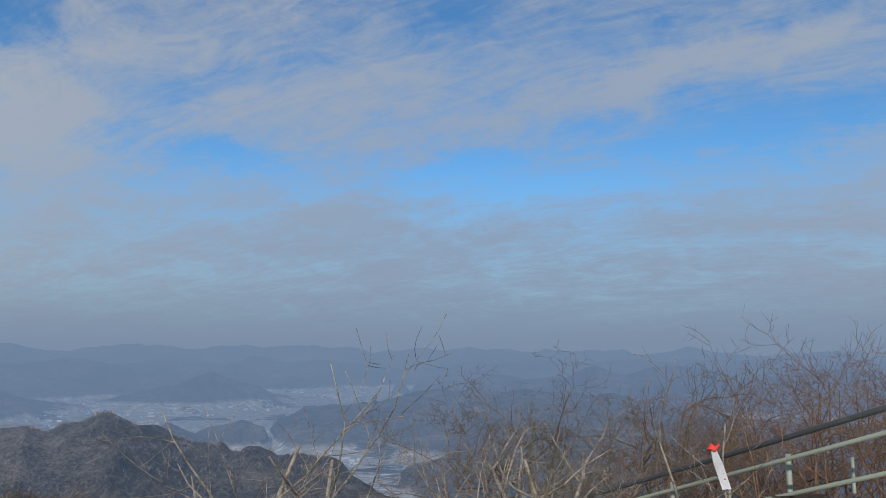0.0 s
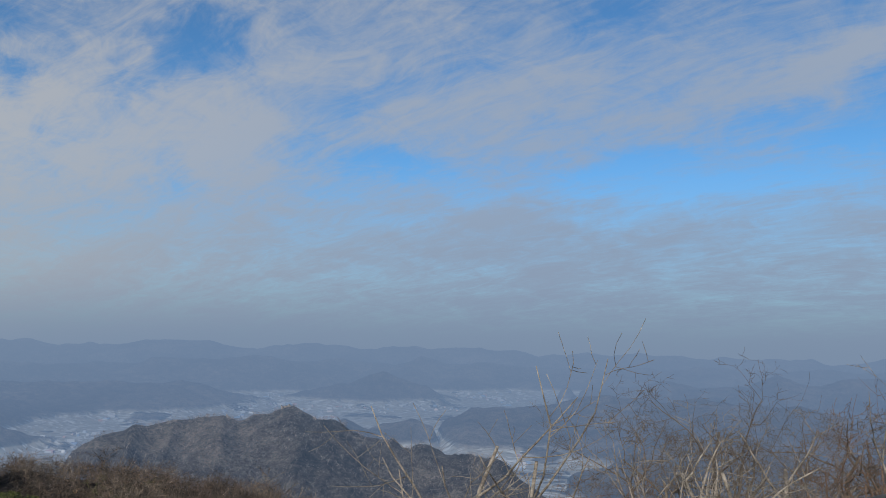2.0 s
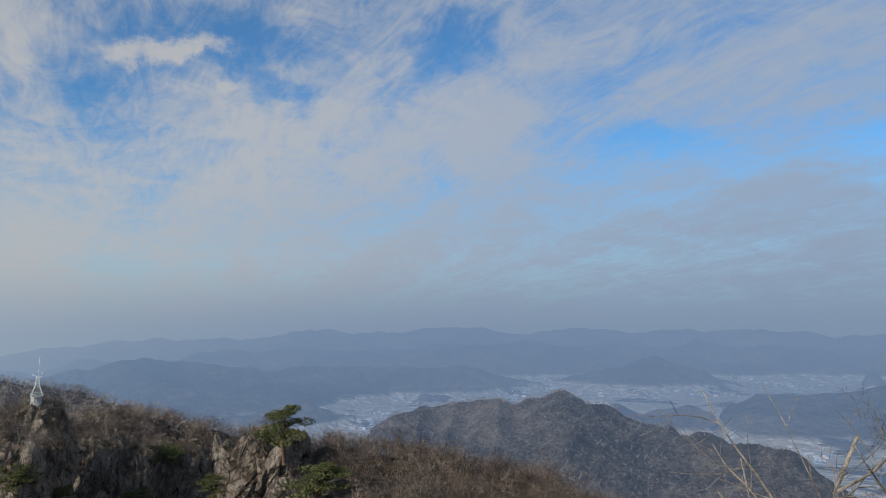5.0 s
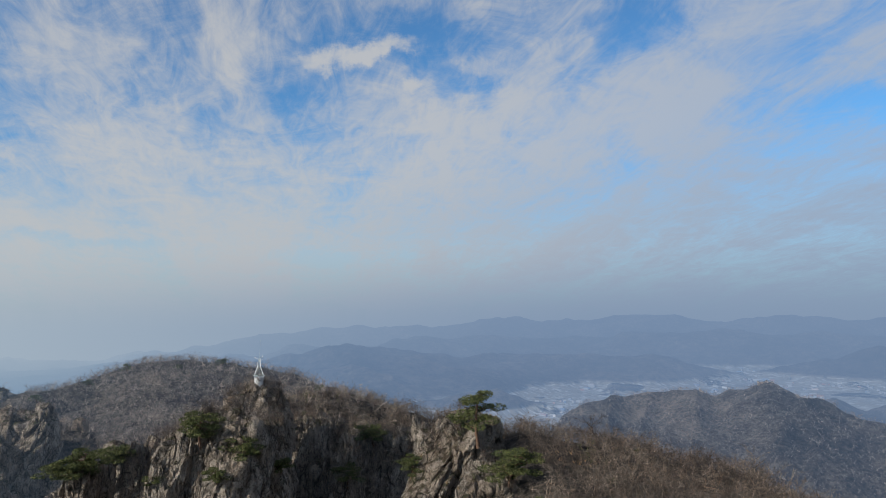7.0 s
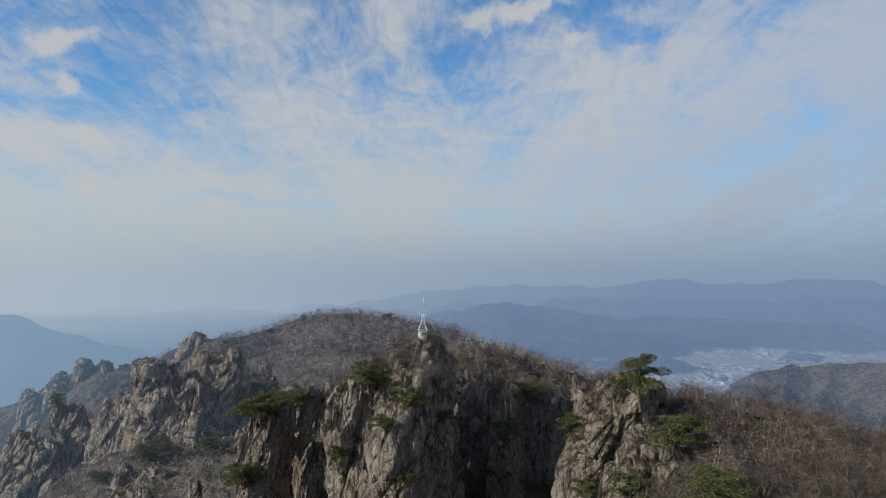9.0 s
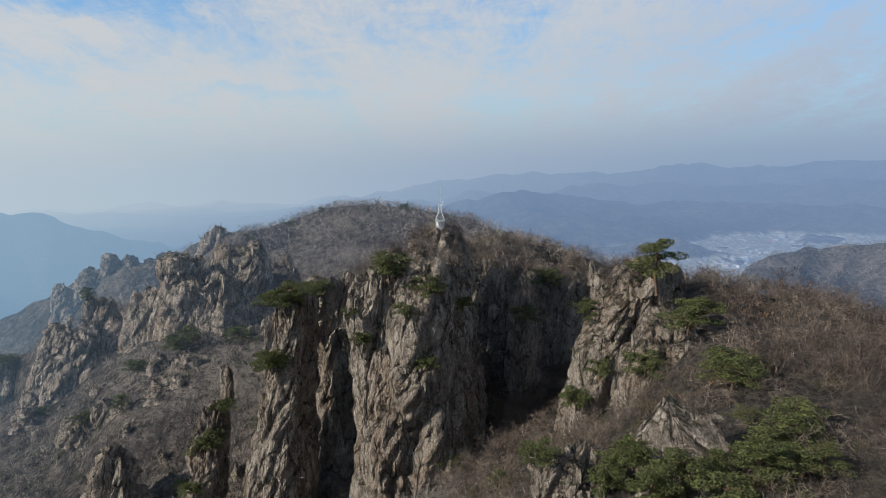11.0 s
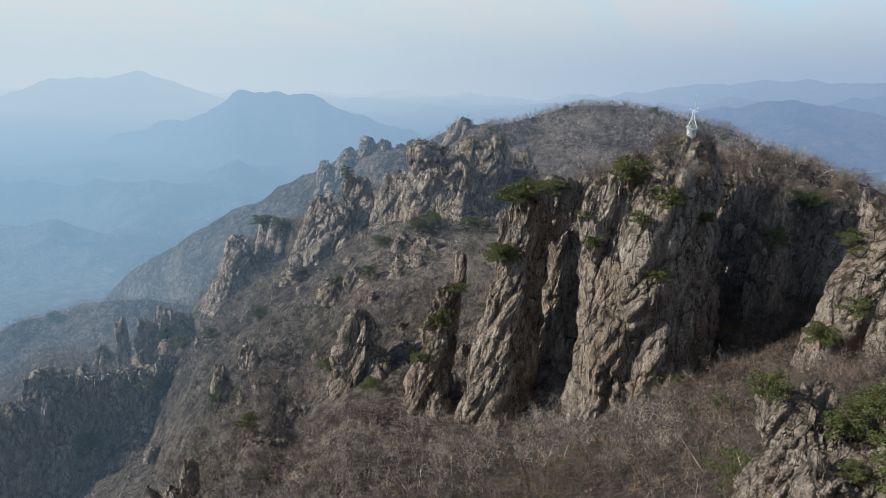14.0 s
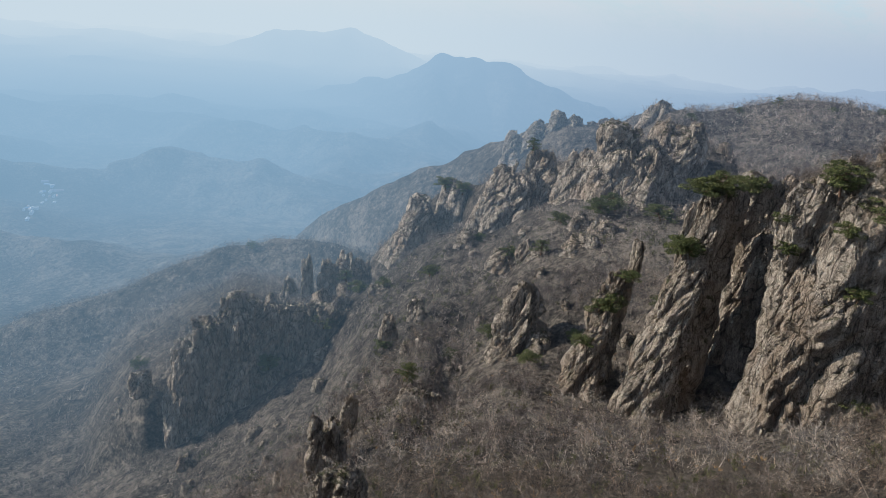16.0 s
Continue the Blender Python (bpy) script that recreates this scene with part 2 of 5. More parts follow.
ridge(0.3, 0.4, (-60, 4200, -1.9), (-10, 4200, -2.2), (5, 4250, -2.1), (12, 4200, -1.9), (20, 4150, -2.2), (30, 4100, -1.7), (40, 4050, -2.3), (50, 4000, -2.2), (61, 3950, -2.9), (70, 3900, -3.5), (80, 3900, -4.6))
ridge(0.4, 0.4, (-180, 4700, -1.3), (-60, 4700, -1.4), (-20, 4700, -1.3), (0, 4700, -1.2), (25, 4700, -0.9), (44.6, 4650, -0.9), (61.5, 4600, -1.8), (72, 4600, -3), (81.6, 4500, -4.2), (86, 4500, -4.1), (89.3, 4500, -3.5), (94, 4500, -3.8), (130, 4700, -3.2), (180, 4700, -1.3))
ridge(0.35, 0.5, (78, 2500, -7), (82, 2550, -6.6), (86, 2600, -5.7), (90, 2620, -4.5), (92, 2640, -3.8), (93, 2640, -3.7), (94.6, 2650, -4.0), (96.4, 2650, -3.2), (97.5, 2650, -2.95), (98.5, 2650, -3.0), (100, 2650, -3.9), (104, 2650, -5.5), (107, 2600, -6.4), (110.6, 2600, -7.2), (115, 2500, -7.4), (121, 2400, -8), (132, 2200, -9))
ridge(0.35, 0.5, (109, 3300, -7), (113, 3250, -6.2), (118, 3200, -5.5), (124.1, 3200, -5.1), (128.6, 3200, -6.5), (134, 3200, -7), (142, 3200, -5))
ridge(0.35, 0.5, (98, 4100, -4), (101.5, 4100, -2.9), (105.2, 4100, -2.1), (107.5, 4100, -2.4), (109.8, 4100, -2.4), (114.7, 4100, -3.8), (120, 4100, -4.6), (128, 4100, -4), (142, 4100, -3))
ridge(0.45, 0.5, (110, 1300, -17), (112.2, 1280, -16.0), (116, 1250, -14.0), (119.7, 1250, -13.0), (122, 1250, -13.8), (125, 1300, -16.2))
ridge(0.4, 0.5, (119, 1700, -12.8), (123, 1650, -12.0), (126.6, 1600, -11.0), (132, 1500, -10), (142, 1500, -9))
ridge(0.4, 0.5, (98, 1500, -14.5), (104, 1450, -13.8), (110, 1350, -15), (114, 1300, -17.2))
# shoulders just behind the crags
ridge(1.1, 0.4, (75, 234, -8.2), (77, 234, -7.4), (79, 233, -7.2), (83, 232, -7.8), (86, 237, -10.2), (89.3, 248, -10.3), (92.2, 246, -12.1), (94, 256, -13.4), (96, 279, -13.8), (98.4, 274, -15.3), (101, 272, -18))
ridge(1.5, 0.3, (101, 240, -22.0), (106, 238, -23.2), (110, 234, -23.6), (113, 232, -23.4), (115, 230, -24.9), (118, 228, -26.8), (121, 222, -28.6))
# the mountain's own slopes: heights at these distances, compass angle by compass angle
REACH = (0, 4, 7, 10, 40, 70, 100, 115, 130, 160, 230, 300, 430, 600, 800, 1200, 2000, 3000, 4700, 6000)
FOOT = (-275, -322, -332, -312, -264, -264)
SLOPES = {}


def slope(az, *z):
    SLOPES[az] = (0, *z, *FOOT)


slope(-180, -0.2, -0.5, -1, -12, -30, -48, -58, -67, -84, -122, -160, -205, -240)
slope(-60, 0.0, -0.1, -0.2, -9, -28, -46, -56, -66, -84, -122, -160, -205, -240)
slope(-30, -0.2, -0.3, -0.6, -11, -28, -46, -56, -66, -84, -122, -160, -205, -240)
slope(-12, -0.4, -0.9, -2.0, -13, -28, -46, -56, -66, -84, -122, -160, -205, -240)
slope(10, -0.6, -1.8, -3.4, -15, -28, -44, -53, -64, -84, -122, -160, -205, -240)
slope(20, -0.6, -2.4, -4.6, -17, -18, -26, -37, -48, -72, -112, -152, -200, -238)
slope(31, -0.7, -3, -6, -20, -18.3, -18.0, -24, -36, -60, -100, -140, -190, -235)
slope(42, -0.9, -4, -8, -21.5, -18.0, -15.6, -18, -28, -48, -88, -128, -180, -230)
slope(46, -0.9, -4.2, -8.5, -23, -22, -19, -16.5, -15, -26, -60, -92, -160, -230)
slope(51, -0.9, -4.5, -9, -24.5, -28, -34, -34, -34, -20.8, -60, -92, -160, -230)
slope(58, -0.9, -5, -10, -27, -33, -38, -39, -37, -16.0, -38, -42, -130, -220)
slope(66, -1.0, -5.5, -10.5, -31, -41, -47, -47, -14, -22, -36, -34, -110, -210)
slope(75, -1.0, -5.5, -10.5, -32, -45, -54, -55, -44, -42, -46, -42, -80, -190)
slope(85, -1.0, -5.5, -10.5, -32, -47, -55, -56, -54, -46, -45, -62, -78, -180)
slope(92, -1.0, -5.5, -10.5, -33, -48, -57, -61, -64, -62, -62, -84, -112, -180)
slope(100, -1.0, -5.5, -10.5, -34, -49, -58, -64, -69, -75, -80, -104, -145, -190)
slope(108, -1.0, -5.5, -10.5, -34, -54, -72, -82, -90, -104, -120, -142, -170, -215)
slope(118, -1.0, -5.5, -10.5, -38, -64, -88, -99, -108, -122, -140, -162, -190, -240)
slope(130, -1.0, -5.5, -10.5, -38, -64, -90, -102, -113, -132, -158, -176, -205, -250)
slope(150, -0.5, -1.5, -3, -20, -40, -60, -70, -78, -94, -125, -160, -205, -250)
slope(180, -0.2, -0.5, -1, -12, -30, -48, -58, -67, -84, -122, -160, -205, -240)
SLOPE_AZ = np.array(sorted(SLOPES), float)
SLOPE_Z = np.array([SLOPES[a] for a in sorted(SLOPES)], float)


def profile(az, r):
    """The slope's height, eased between the compass angles."""
    k = np.interp(r, REACH, np.arange(len(REACH)))
    k0 = np.minimum(k.astype(int), len(REACH) - 2)
    f = k - k0
    total = 0
    for off, wgt in ((-3.2, 0.2), (-1.4, 0.3), (1.4, 0.3), (3.2, 0.2)):
        j = np.interp(np.clip(az + off, -180, 180), SLOPE_AZ, np.arange(len(SLOPE_AZ)))
        j0 = np.minimum(j.astype(int), len(SLOPE_AZ) - 2)
        g = j - j0
        lo = SLOPE_Z[j0, k0] * (1 - f) + SLOPE_Z[j0, k0 + 1] * f
        hi = SLOPE_Z[j0 + 1, k0] * (1 - f) + SLOPE_Z[j0 + 1, k0 + 1] * f
        total = total + wgt * (lo * (1 - g) + hi * g)
    return total


def land(az, r):
    """Height of the ground."""
    az, r = np.asarray(az, float), np.asarray(r, float)
    p = at(az, r)
    wob = (fbm(p / 45.0, 3, 31) - 0.5)
    az0, wob2 = az, 3.0 * (fbm(p / (r[:, None] * 0.035 + 12.0), 3, 37) - 0.5)
    h = profile(az + wob * 2.0 * np.clip(r / 60, 0, 1), r)
    for near, back, pts in RIDGES:
        a, d, e = np.array(pts, float).T
        az = az0 + wob2 * np.clip(r / 900, 0, 1)
        dist = np.interp(az, a, d)
        crest = EYE + dist * np.tan(np.radians(np.interp(az, a, e)))
        out = np.maximum(np.maximum(a[0] - az, az - a[-1]), 0)
        crest = crest - out * dist * 0.03
        x = r - dist
        soft = dist * 0.02
        drop = np.where(x < 0, near, back) * (np.sqrt(x * x + soft * soft) - soft)
        ridge = crest - drop
        k = 0.006 * dist + 0.5
        g = np.clip(0.5 + 0.5 * (ridge - h) / k, 0, 1)
        h = h * (1 - g) + ridge * g + k * g * (1 - g) * 0.5
    rough = np.interp(r, (0, 8, 40, 120, 300, 800, 2000, 4800), (0.02, 0.25, 1.2, 3.0, 5, 13, 40, 52))
    # low wooded hills that fill the deep valley
    hills = np.clip((az0 - 90) / 8, 0, 1) * np.interp(r, (600, 900, 1900, 2500), (0, 1, 1, 0))
    h = h + hills * 150 * np.maximum(fbm(p / 420.0, 3, 55, True) - 0.52, 0)
    # gullies down the flanks
    cut = np.clip((az0 - 82) / 8, 0, 1) * np.interp(r, (60, 110, 300, 520), (0, 1, 1, 0))
    h = h + cut * 8 * (fbm(np.stack([az0 / 5.5 + r / 160.0, r / 130.0, 0 * r], 1), 3, 61, True) - 0.66)
    above = np.clip((h + 325) / 60, 0.03, 1)
    # spurs and gullies that run down the wooded hill, and folds of the far mountains
    hill = np.clip((az0 - 2) / 6, 0, 1) * np.clip((46 - az0) / 5, 0, 1) * np.interp(r, (520, 600, 840, 885, 950), (0, 1, 1, 0.12, 0))
    h = h + hill * 46 * (fbm(np.stack([az0 / 4.2 + r / 420.0, r / 300.0, 0 * r], 1), 4, 71, True) - 0.66)
    folds = np.interp(r, (1300, 2000, 4700), (0, 1, 1)) * above
    h = h + folds * 75 * (fbm(p / 430.0, 5, 83, True) - 0.66)
    n1 = fbm(p / (rough[:, None] * 6 + 4), 4, 5, True) - 0.62
    n2 = fbm(p / (rough[:, None] * 2.2 + 0.8), 4, 9) - 0.5
    return h + above * rough * (1.1 * n1 + 0.5 * n2)


def ground_z(x, y):
    return float(land(np.array([math.degrees(math.atan2(-x, y))]), np.array([math.hypot(x, y)]))[0])


def shader(name):
    m = bpy.data.materials.new(name)
    m.use_nodes = True
    return m, Nodes(m.node_tree)


def finish(n, colour, rough=0.9, bump=None, strength=0.4, dist=0.05, metal=0.0, spec=0.3):
    ins = {"Base Color": colour, "Roughness": rough, "Metallic": metal, "Specular IOR Level": spec}
    if bump is not None:
        ins["Normal"] = n.add("ShaderNodeBump", {"Height": bump, "Strength": strength, "Distance": dist}).outputs[0]
    b = n.add("ShaderNodeBsdfPrincipled", ins)
    return b.outputs[0]


def soil_material():
    m, n = shader("leaf_litter")
    p = n.add("ShaderNodeNewGeometry").outputs["Position"]
    a, b, c = n.noise(p, 0.06, 6), n.noise(p, 0.9, 8, 0.65), n.noise(p, 7.0, 5, 0.7)
    col = n.ramp(n.math("ADD", n.math("MULTIPLY", b, 0.6), n.math("MULTIPLY", c, 0.4)),
                 ((0.40, (0.013, 0.011, 0.009)), (0.5, (0.060, 0.050, 0.040)), (0.60, (0.19, 0.152, 0.115))))
    col = n.mix(n.span(a, 0.42, 0.62), col, n.mix(0.5, col, (0.15, 0.12, 0.09)))
    s = finish(n, col, 0.95, n.math("ADD", c, n.math("MULTIPLY", b, 3.0)), 1.0, 0.9)
    n.add("ShaderNodeOutputMaterial", {"Surface": s})
    return m


def with_painted_haze(n, surface):
    """Haze painted over a surface as emission: thin near, dense far, denser towards the sun."""
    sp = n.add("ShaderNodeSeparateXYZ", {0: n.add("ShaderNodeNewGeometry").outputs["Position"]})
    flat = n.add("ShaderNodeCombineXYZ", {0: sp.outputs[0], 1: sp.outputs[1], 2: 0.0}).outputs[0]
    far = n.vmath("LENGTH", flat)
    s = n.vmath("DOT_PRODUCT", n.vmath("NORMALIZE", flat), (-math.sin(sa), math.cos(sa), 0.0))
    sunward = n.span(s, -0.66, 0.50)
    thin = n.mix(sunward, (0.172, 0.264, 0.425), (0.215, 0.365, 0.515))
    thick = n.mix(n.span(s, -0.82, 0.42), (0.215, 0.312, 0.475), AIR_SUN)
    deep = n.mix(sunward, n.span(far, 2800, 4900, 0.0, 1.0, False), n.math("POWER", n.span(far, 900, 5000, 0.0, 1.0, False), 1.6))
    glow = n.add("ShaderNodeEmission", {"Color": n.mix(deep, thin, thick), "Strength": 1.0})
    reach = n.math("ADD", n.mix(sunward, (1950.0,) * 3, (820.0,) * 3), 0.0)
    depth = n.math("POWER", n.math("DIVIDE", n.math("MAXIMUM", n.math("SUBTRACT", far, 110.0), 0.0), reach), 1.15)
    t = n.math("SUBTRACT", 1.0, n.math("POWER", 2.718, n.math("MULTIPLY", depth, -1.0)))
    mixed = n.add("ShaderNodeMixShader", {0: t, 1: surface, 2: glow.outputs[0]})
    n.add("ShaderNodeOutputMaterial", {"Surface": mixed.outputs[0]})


def distance_material():
    """The far land: bare woods on the hills, fields on the valley floors, haze painted over both."""
    m, n = shader("far_land")
    p = n.add("ShaderNodeNewGeometry").outputs["Position"]
    sp = n.add("ShaderNodeSeparateXYZ", {0: p})
    flat = n.add("ShaderNodeCombineXYZ", {0: sp.outputs[0], 1: sp.outputs[1], 2: 0.0}).outputs[0]
    far = n.vmath("LENGTH", flat)
    a, b, c = n.noise(p, 0.004, 8, 0.6), n.noise(p, 0.03, 8, 0.7), n.noise(p, 0.24, 8, 0.78)
    brush = n.noise(p, 0.9, 4, 0.7)
    mixn = n.math("ADD", n.math("MULTIPLY", a, 0.25), n.math("ADD", n.math("MULTIPLY", b, 0.25), n.math("ADD", n.math("MULTIPLY", c, 0.25), n.math("MULTIPLY", brush, 0.25))))
    wood = n.ramp(mixn, ((0.43, (0.016, 0.015, 0.014)), (0.50, (0.088, 0.075, 0.064)), (0.57, (0.25, 0.21, 0.172))))
    strips = n.add("ShaderNodeMapping", {"Vector": flat, "Rotation": (0, 0, 0.5), "Scale": (1.0, 2.6, 1.0)}).outputs[0]
    cells = n.add("ShaderNodeTexVoronoi", {"Vector": strips, "Scale": 0.055}, feature="F1")
    bit = n.add("ShaderNodeSeparateColor", {0: cells.outputs["Color"]}).outputs[0]
    field = n.ramp(bit, ((0.0, (0.17, 0.16, 0.125)), (0.3, (0.36, 0.32, 0.25)), (0.55, (0.28, 0.285, 0.26)), (0.75, (0.38, 0.38, 0.365)), (0.93, (0.58, 0.60, 0.62))))
    lowz = n.math("ADD", sp.outputs[2], n.span(far, 2000, 4700, 0.0, -70.0, False))
    low = n.math("MULTIPLY", n.span(lowz, -317.0, -303.0, 1.0, 0.0), n.span(n.math("DIVIDE", sp.outputs[1], far), 0.3, 0.5))
    low = n.math("MULTIPLY", low, n.span(n.noise(p, 0.0035, 4, 0.6), 0.34, 0.41))
    relief = n.math("MULTIPLY", n.math("ADD", n.math("MULTIPLY", a, 2.2), n.math("ADD", n.math("MULTIPLY", b, 0.6), n.math("ADD", n.math("MULTIPLY", c, 0.13), n.math("MULTIPLY", brush, 0.035)))), n.math("SUBTRACT", 1.0, low))
    with_painted_haze(n, finish(n, n.mix(low, wood, field), 0.95, relief, 1.0, 26.0, spec=0.1))
    return m


SOIL, FAR_LAND = soil_material(), distance_material()
NEAR_END = 90.0


def build_ground():
    az = np.concatenate([np.arange(-62, 142, 0.25), np.arange(142, 298, 3.0)])
    r = [np.array([0.01, 0.8])]
    for near, far, rings in ((1.5, 90, 110), (90, 550, 90), (550, 950, 62), (950, 2000, 34), (2000, 4900, 84)):
        r.append(near * (far / near) ** (np.arange(rings) / rings))
    r = np.concatenate(r + [[4900.0]])
    rr, aa = np.meshgrid(r, az, indexing="ij")
    wrapped = (aa.ravel() + 180) % 360 - 180
    z = land(wrapped, rr.ravel())
    me = mesh_of("ground", at(aa.ravel(), rr.ravel(), z), grid_faces(len(r), len(az), True), SOIL, True)
    me.materials.append(FAR_LAND)
    ring = np.repeat((r[:-1] > NEAR_END).astype(np.int32), len(az))
    me.polygons.foreach_set("material_index", ring)
    ob = tagged(new("ground", me), "brown wooded mountain slopes falling to hazy valleys", "ground", kind="structure")
    return ob


build_ground()

# ---------------------------------------------------------------- rock
def rock_material(name, far=False):
    m, n = shader(name)
    p = n.add("ShaderNodeNewGeometry").outputs["Position"]
    g = n.add("ShaderNodeNewGeometry")
    slant = n.add("ShaderNodeMapping", {"Vector": p, "Rotation": (-0.12, 0.36, 0.0), "Scale": (1.0, 1.0, 0.30)}).outputs[0]
    big, mid, fine = n.noise(p, 0.10, 5, 0.6), n.noise(slant, 0.9, 10, 0.72, 0.3), n.noise(p, 4.0, 8, 0.76)
    streak = n.noise(n.add("ShaderNodeMapping", {"Vector": p, "Scale": (1.0, 1.0, 0.09)}).outputs[0], 1.0, 6, 0.62)
    col = n.ramp(n.math("ADD", n.math("MULTIPLY", mid, 0.5), n.math("MULTIPLY", fine, 0.5)),
                 ((0.36, (0.065, 0.056, 0.050)), (0.45, (0.31, 0.255, 0.208)), (0.53, (0.55, 0.465, 0.385)), (0.62, (0.76, 0.67, 0.565))))
    col = n.mix(n.span(streak, 0.49, 0.64, 0.0, 0.68), col, n.mix(0.45, col, (0.06, 0.054, 0.05)))
    col = n.mix(n.span(big, 0.48, 0.62, 0.0, 0.6), col, n.mix(0.5, col, (0.30, 0.19, 0.11)))
    lichen = n.noise(p, 2.3, 8, 0.74, 0.3)
    col = n.mix(n.span(lichen, 0.55, 0.62, 0.0, 0.6), col, (0.085, 0.078, 0.058))
    # dead leaves and moss that lie on the ledges
    level = n.span(n.add("ShaderNodeSeparateXYZ", {0: g.outputs["Normal"]}).outputs[2], 0.42, 0.72)
    litter = n.mix(n.span(n.noise(p, 1.1, 5, 0.6), 0.44, 0.56), (0.10, 0.072, 0.048), (0.07, 0.072, 0.035))
    col = n.mix(n.math("MULTIPLY", level, n.span(n.noise(p, 0.8, 6, 0.7), 0.42, 0.54, 0.0, 0.9)), col, litter)
    # joints at two sizes, drawn out along the slant of the rock
    bent = n.vmath("ADD", p, n.scaled(n.add("ShaderNodeTexNoise", {"Vector": p, "Scale": 0.5, "Detail": 4.0}).outputs["Color"], 1.1))
    joints = None
    for size, squash, deep in ((0.42, 0.22, 0.72), (1.4, 0.28, 0.6)):
        v = n.add("ShaderNodeMapping", {"Vector": bent, "Rotation": (-0.1, 0.38, 0.4), "Scale": (1.0, 1.0, squash)}).outputs[0]
        e = n.add("ShaderNodeTexVoronoi", {"Vector": v, "Scale": size}, feature="DISTANCE_TO_EDGE").outputs[0]
        open_joint = n.math("MULTIPLY", n.span(e, 0.0, 0.06, deep, 0.0), n.span(n.noise(p, 0.35, 4, 0.6), 0.39, 0.54))
        joints = open_joint if joints is None else n.math("MAXIMUM", joints, open_joint)
    col = n.mix(joints, col, (0.022, 0.020, 0.018))
    h = n.math("SUBTRACT", n.math("ADD", n.math("MULTIPLY", mid, 1.6), n.math("MULTIPLY", fine, 0.7)), joints)
    s = finish(n, col, 0.92, h, 1.0, 1.3, spec=0.15)
    # the far copy has haze mixed in as emission
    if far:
        with_painted_haze(n, s)
    else:
        n.add("ShaderNodeOutputMaterial", {"Surface": s})
    return m


ROCK, ROCK_FAR = rock_material("weathered_rock"), rock_material("far_rock", True)
ROCKS = []


def spot(az, d, z=0.0):
    """A place seen from the lookout."""
    a = radians(az)
    return Vector((LOOKOUT[0] - math.sin(a) * d, LOOKOUT[1] + math.cos(a) * d, z))


def rise(d, el):
    """The height that stands at that angle above eye level, so far off."""
    return EYE + d * math.tan(radians(el))


def tower(az, d, wide, deep, z0, z1, seed, top=0.55, lean=0.0, tilt=0.0, res=1.0, rough=1.0, turn=0.0, label="", name="rock_spire", block=1.0, skirt=0.0, under=None):
    """A weathered rock tower: a blocky section that narrows upwards, broken into joints and ledges. lean: degrees of
    compass by which its head stands to the side of its foot; tilt: metres by which its head stands further off."""
    nth, nz, cap = int(100 * res), int(68 * res), 9
    th = np.linspace(0, 2 * np.pi, nth, endpoint=False)
    rows = np.concatenate([np.linspace(0, 1, nz), np.full(cap, 1.0)])
    fill = np.concatenate([np.ones(nz), np.linspace(0.93, 0.0, cap)])
    u, t = np.meshgrid(rows, th, indexing="ij")
    f = np.repeat(fill[:, None], nth, 1)
    u, t, f = u.ravel(), t.ravel(), f.ravel()
    ct, st = np.cos(t), np.sin(t)
    r = (np.abs(ct) ** 3.2 + np.abs(st) ** 3.2) ** (-1 / 3.2)
    side = (1 - (1 - top) * u ** 1.3) * (1 + skirt * (1 - u) ** 2)
    tall = z1 - z0
    x = 0.5 * wide * r * ct * side * f
    y = 0.5 * deep * r * st * side * f
    z = z0 + u * tall
    p0 = np.stack([x, y, z], 1) + seed * 13.7
    cell = max(wide * 0.34, 1.5)
    slabs = p0.copy()
    slabs[:, 0] -= (0.16 + 0.07 * (seed % 4)) * z
    slabs[:, 1] -= 0.12 * z
    slabs += (fbm(p0 / (cell * 2.2), 3, seed)[:, None] - 0.5) * cell * 0.5
    f1, e1 = facets(slabs / (cell, cell, cell * 3.2), seed)
    f2, e2 = facets(slabs / (cell * 0.36, cell * 0.36, cell * 0.95), seed + 7)
    f3, e3 = facets(slabs / (cell * 0.14, cell * 0.14, cell * 0.30), seed + 17)
    big = fbm(p0 / (wide * 0.55, wide * 0.55, wide * 1.4), 2, seed + 3) - 0.5
    small = fbm(slabs / (cell * 0.12, cell * 0.12, cell * 0.25), 3, seed + 5, True) - 0.6
    d_out = rough * (big * wide * 0.24 + f1 * cell * 0.95 * block + f2 * cell * 0.36 * block + f3 * cell * 0.16 + small * cell * 0.05
                     - np.exp(-e1 * 18) * cell * 0.15 - np.exp(-e2 * 14) * cell * 0.06)
    ln = np.maximum(np.hypot(x, y), 1e-6)
    x = x + x / ln * d_out * np.minimum(1, f * 1.2)
    y = y + y / ln * d_out * np.minimum(1, f * 1.2)
    # ragged head
    crown = fbm(np.stack([x, y, 0 * x], 1) / (wide * 0.22) + seed, 4, seed + 11)
    ctag, _, _ = worley(np.stack([x, y, 0 * x], 1) / (cell * 1.0) + seed * 3.1, seed + 13)
    head = np.clip((u - 0.55) / 0.45, 0, 1) ** 1.5
    z = z - head * tall * min(0.30, 4.5 / tall + 0.08) * (0.9 * (1 - crown) + 0.55 * ctag - 0.25) * rough + (1 - f) * head * wide * 0.10
    c = radians(-turn)
    x, y = x * math.cos(c) - y * math.sin(c), x * math.sin(c) + y * math.cos(c)
    # across (to the right as seen) and away
    a = radians(az)
    right, away = np.array((math.cos(a), math.sin(a))), np.array((-math.sin(a), math.cos(a)))
    shift = -math.radians(lean) * d * u
    foot = spot(az, d)
    off = x[:, None] * right + y[:, None] * away + shift[:, None] * right + (tilt * u)[:, None] * away
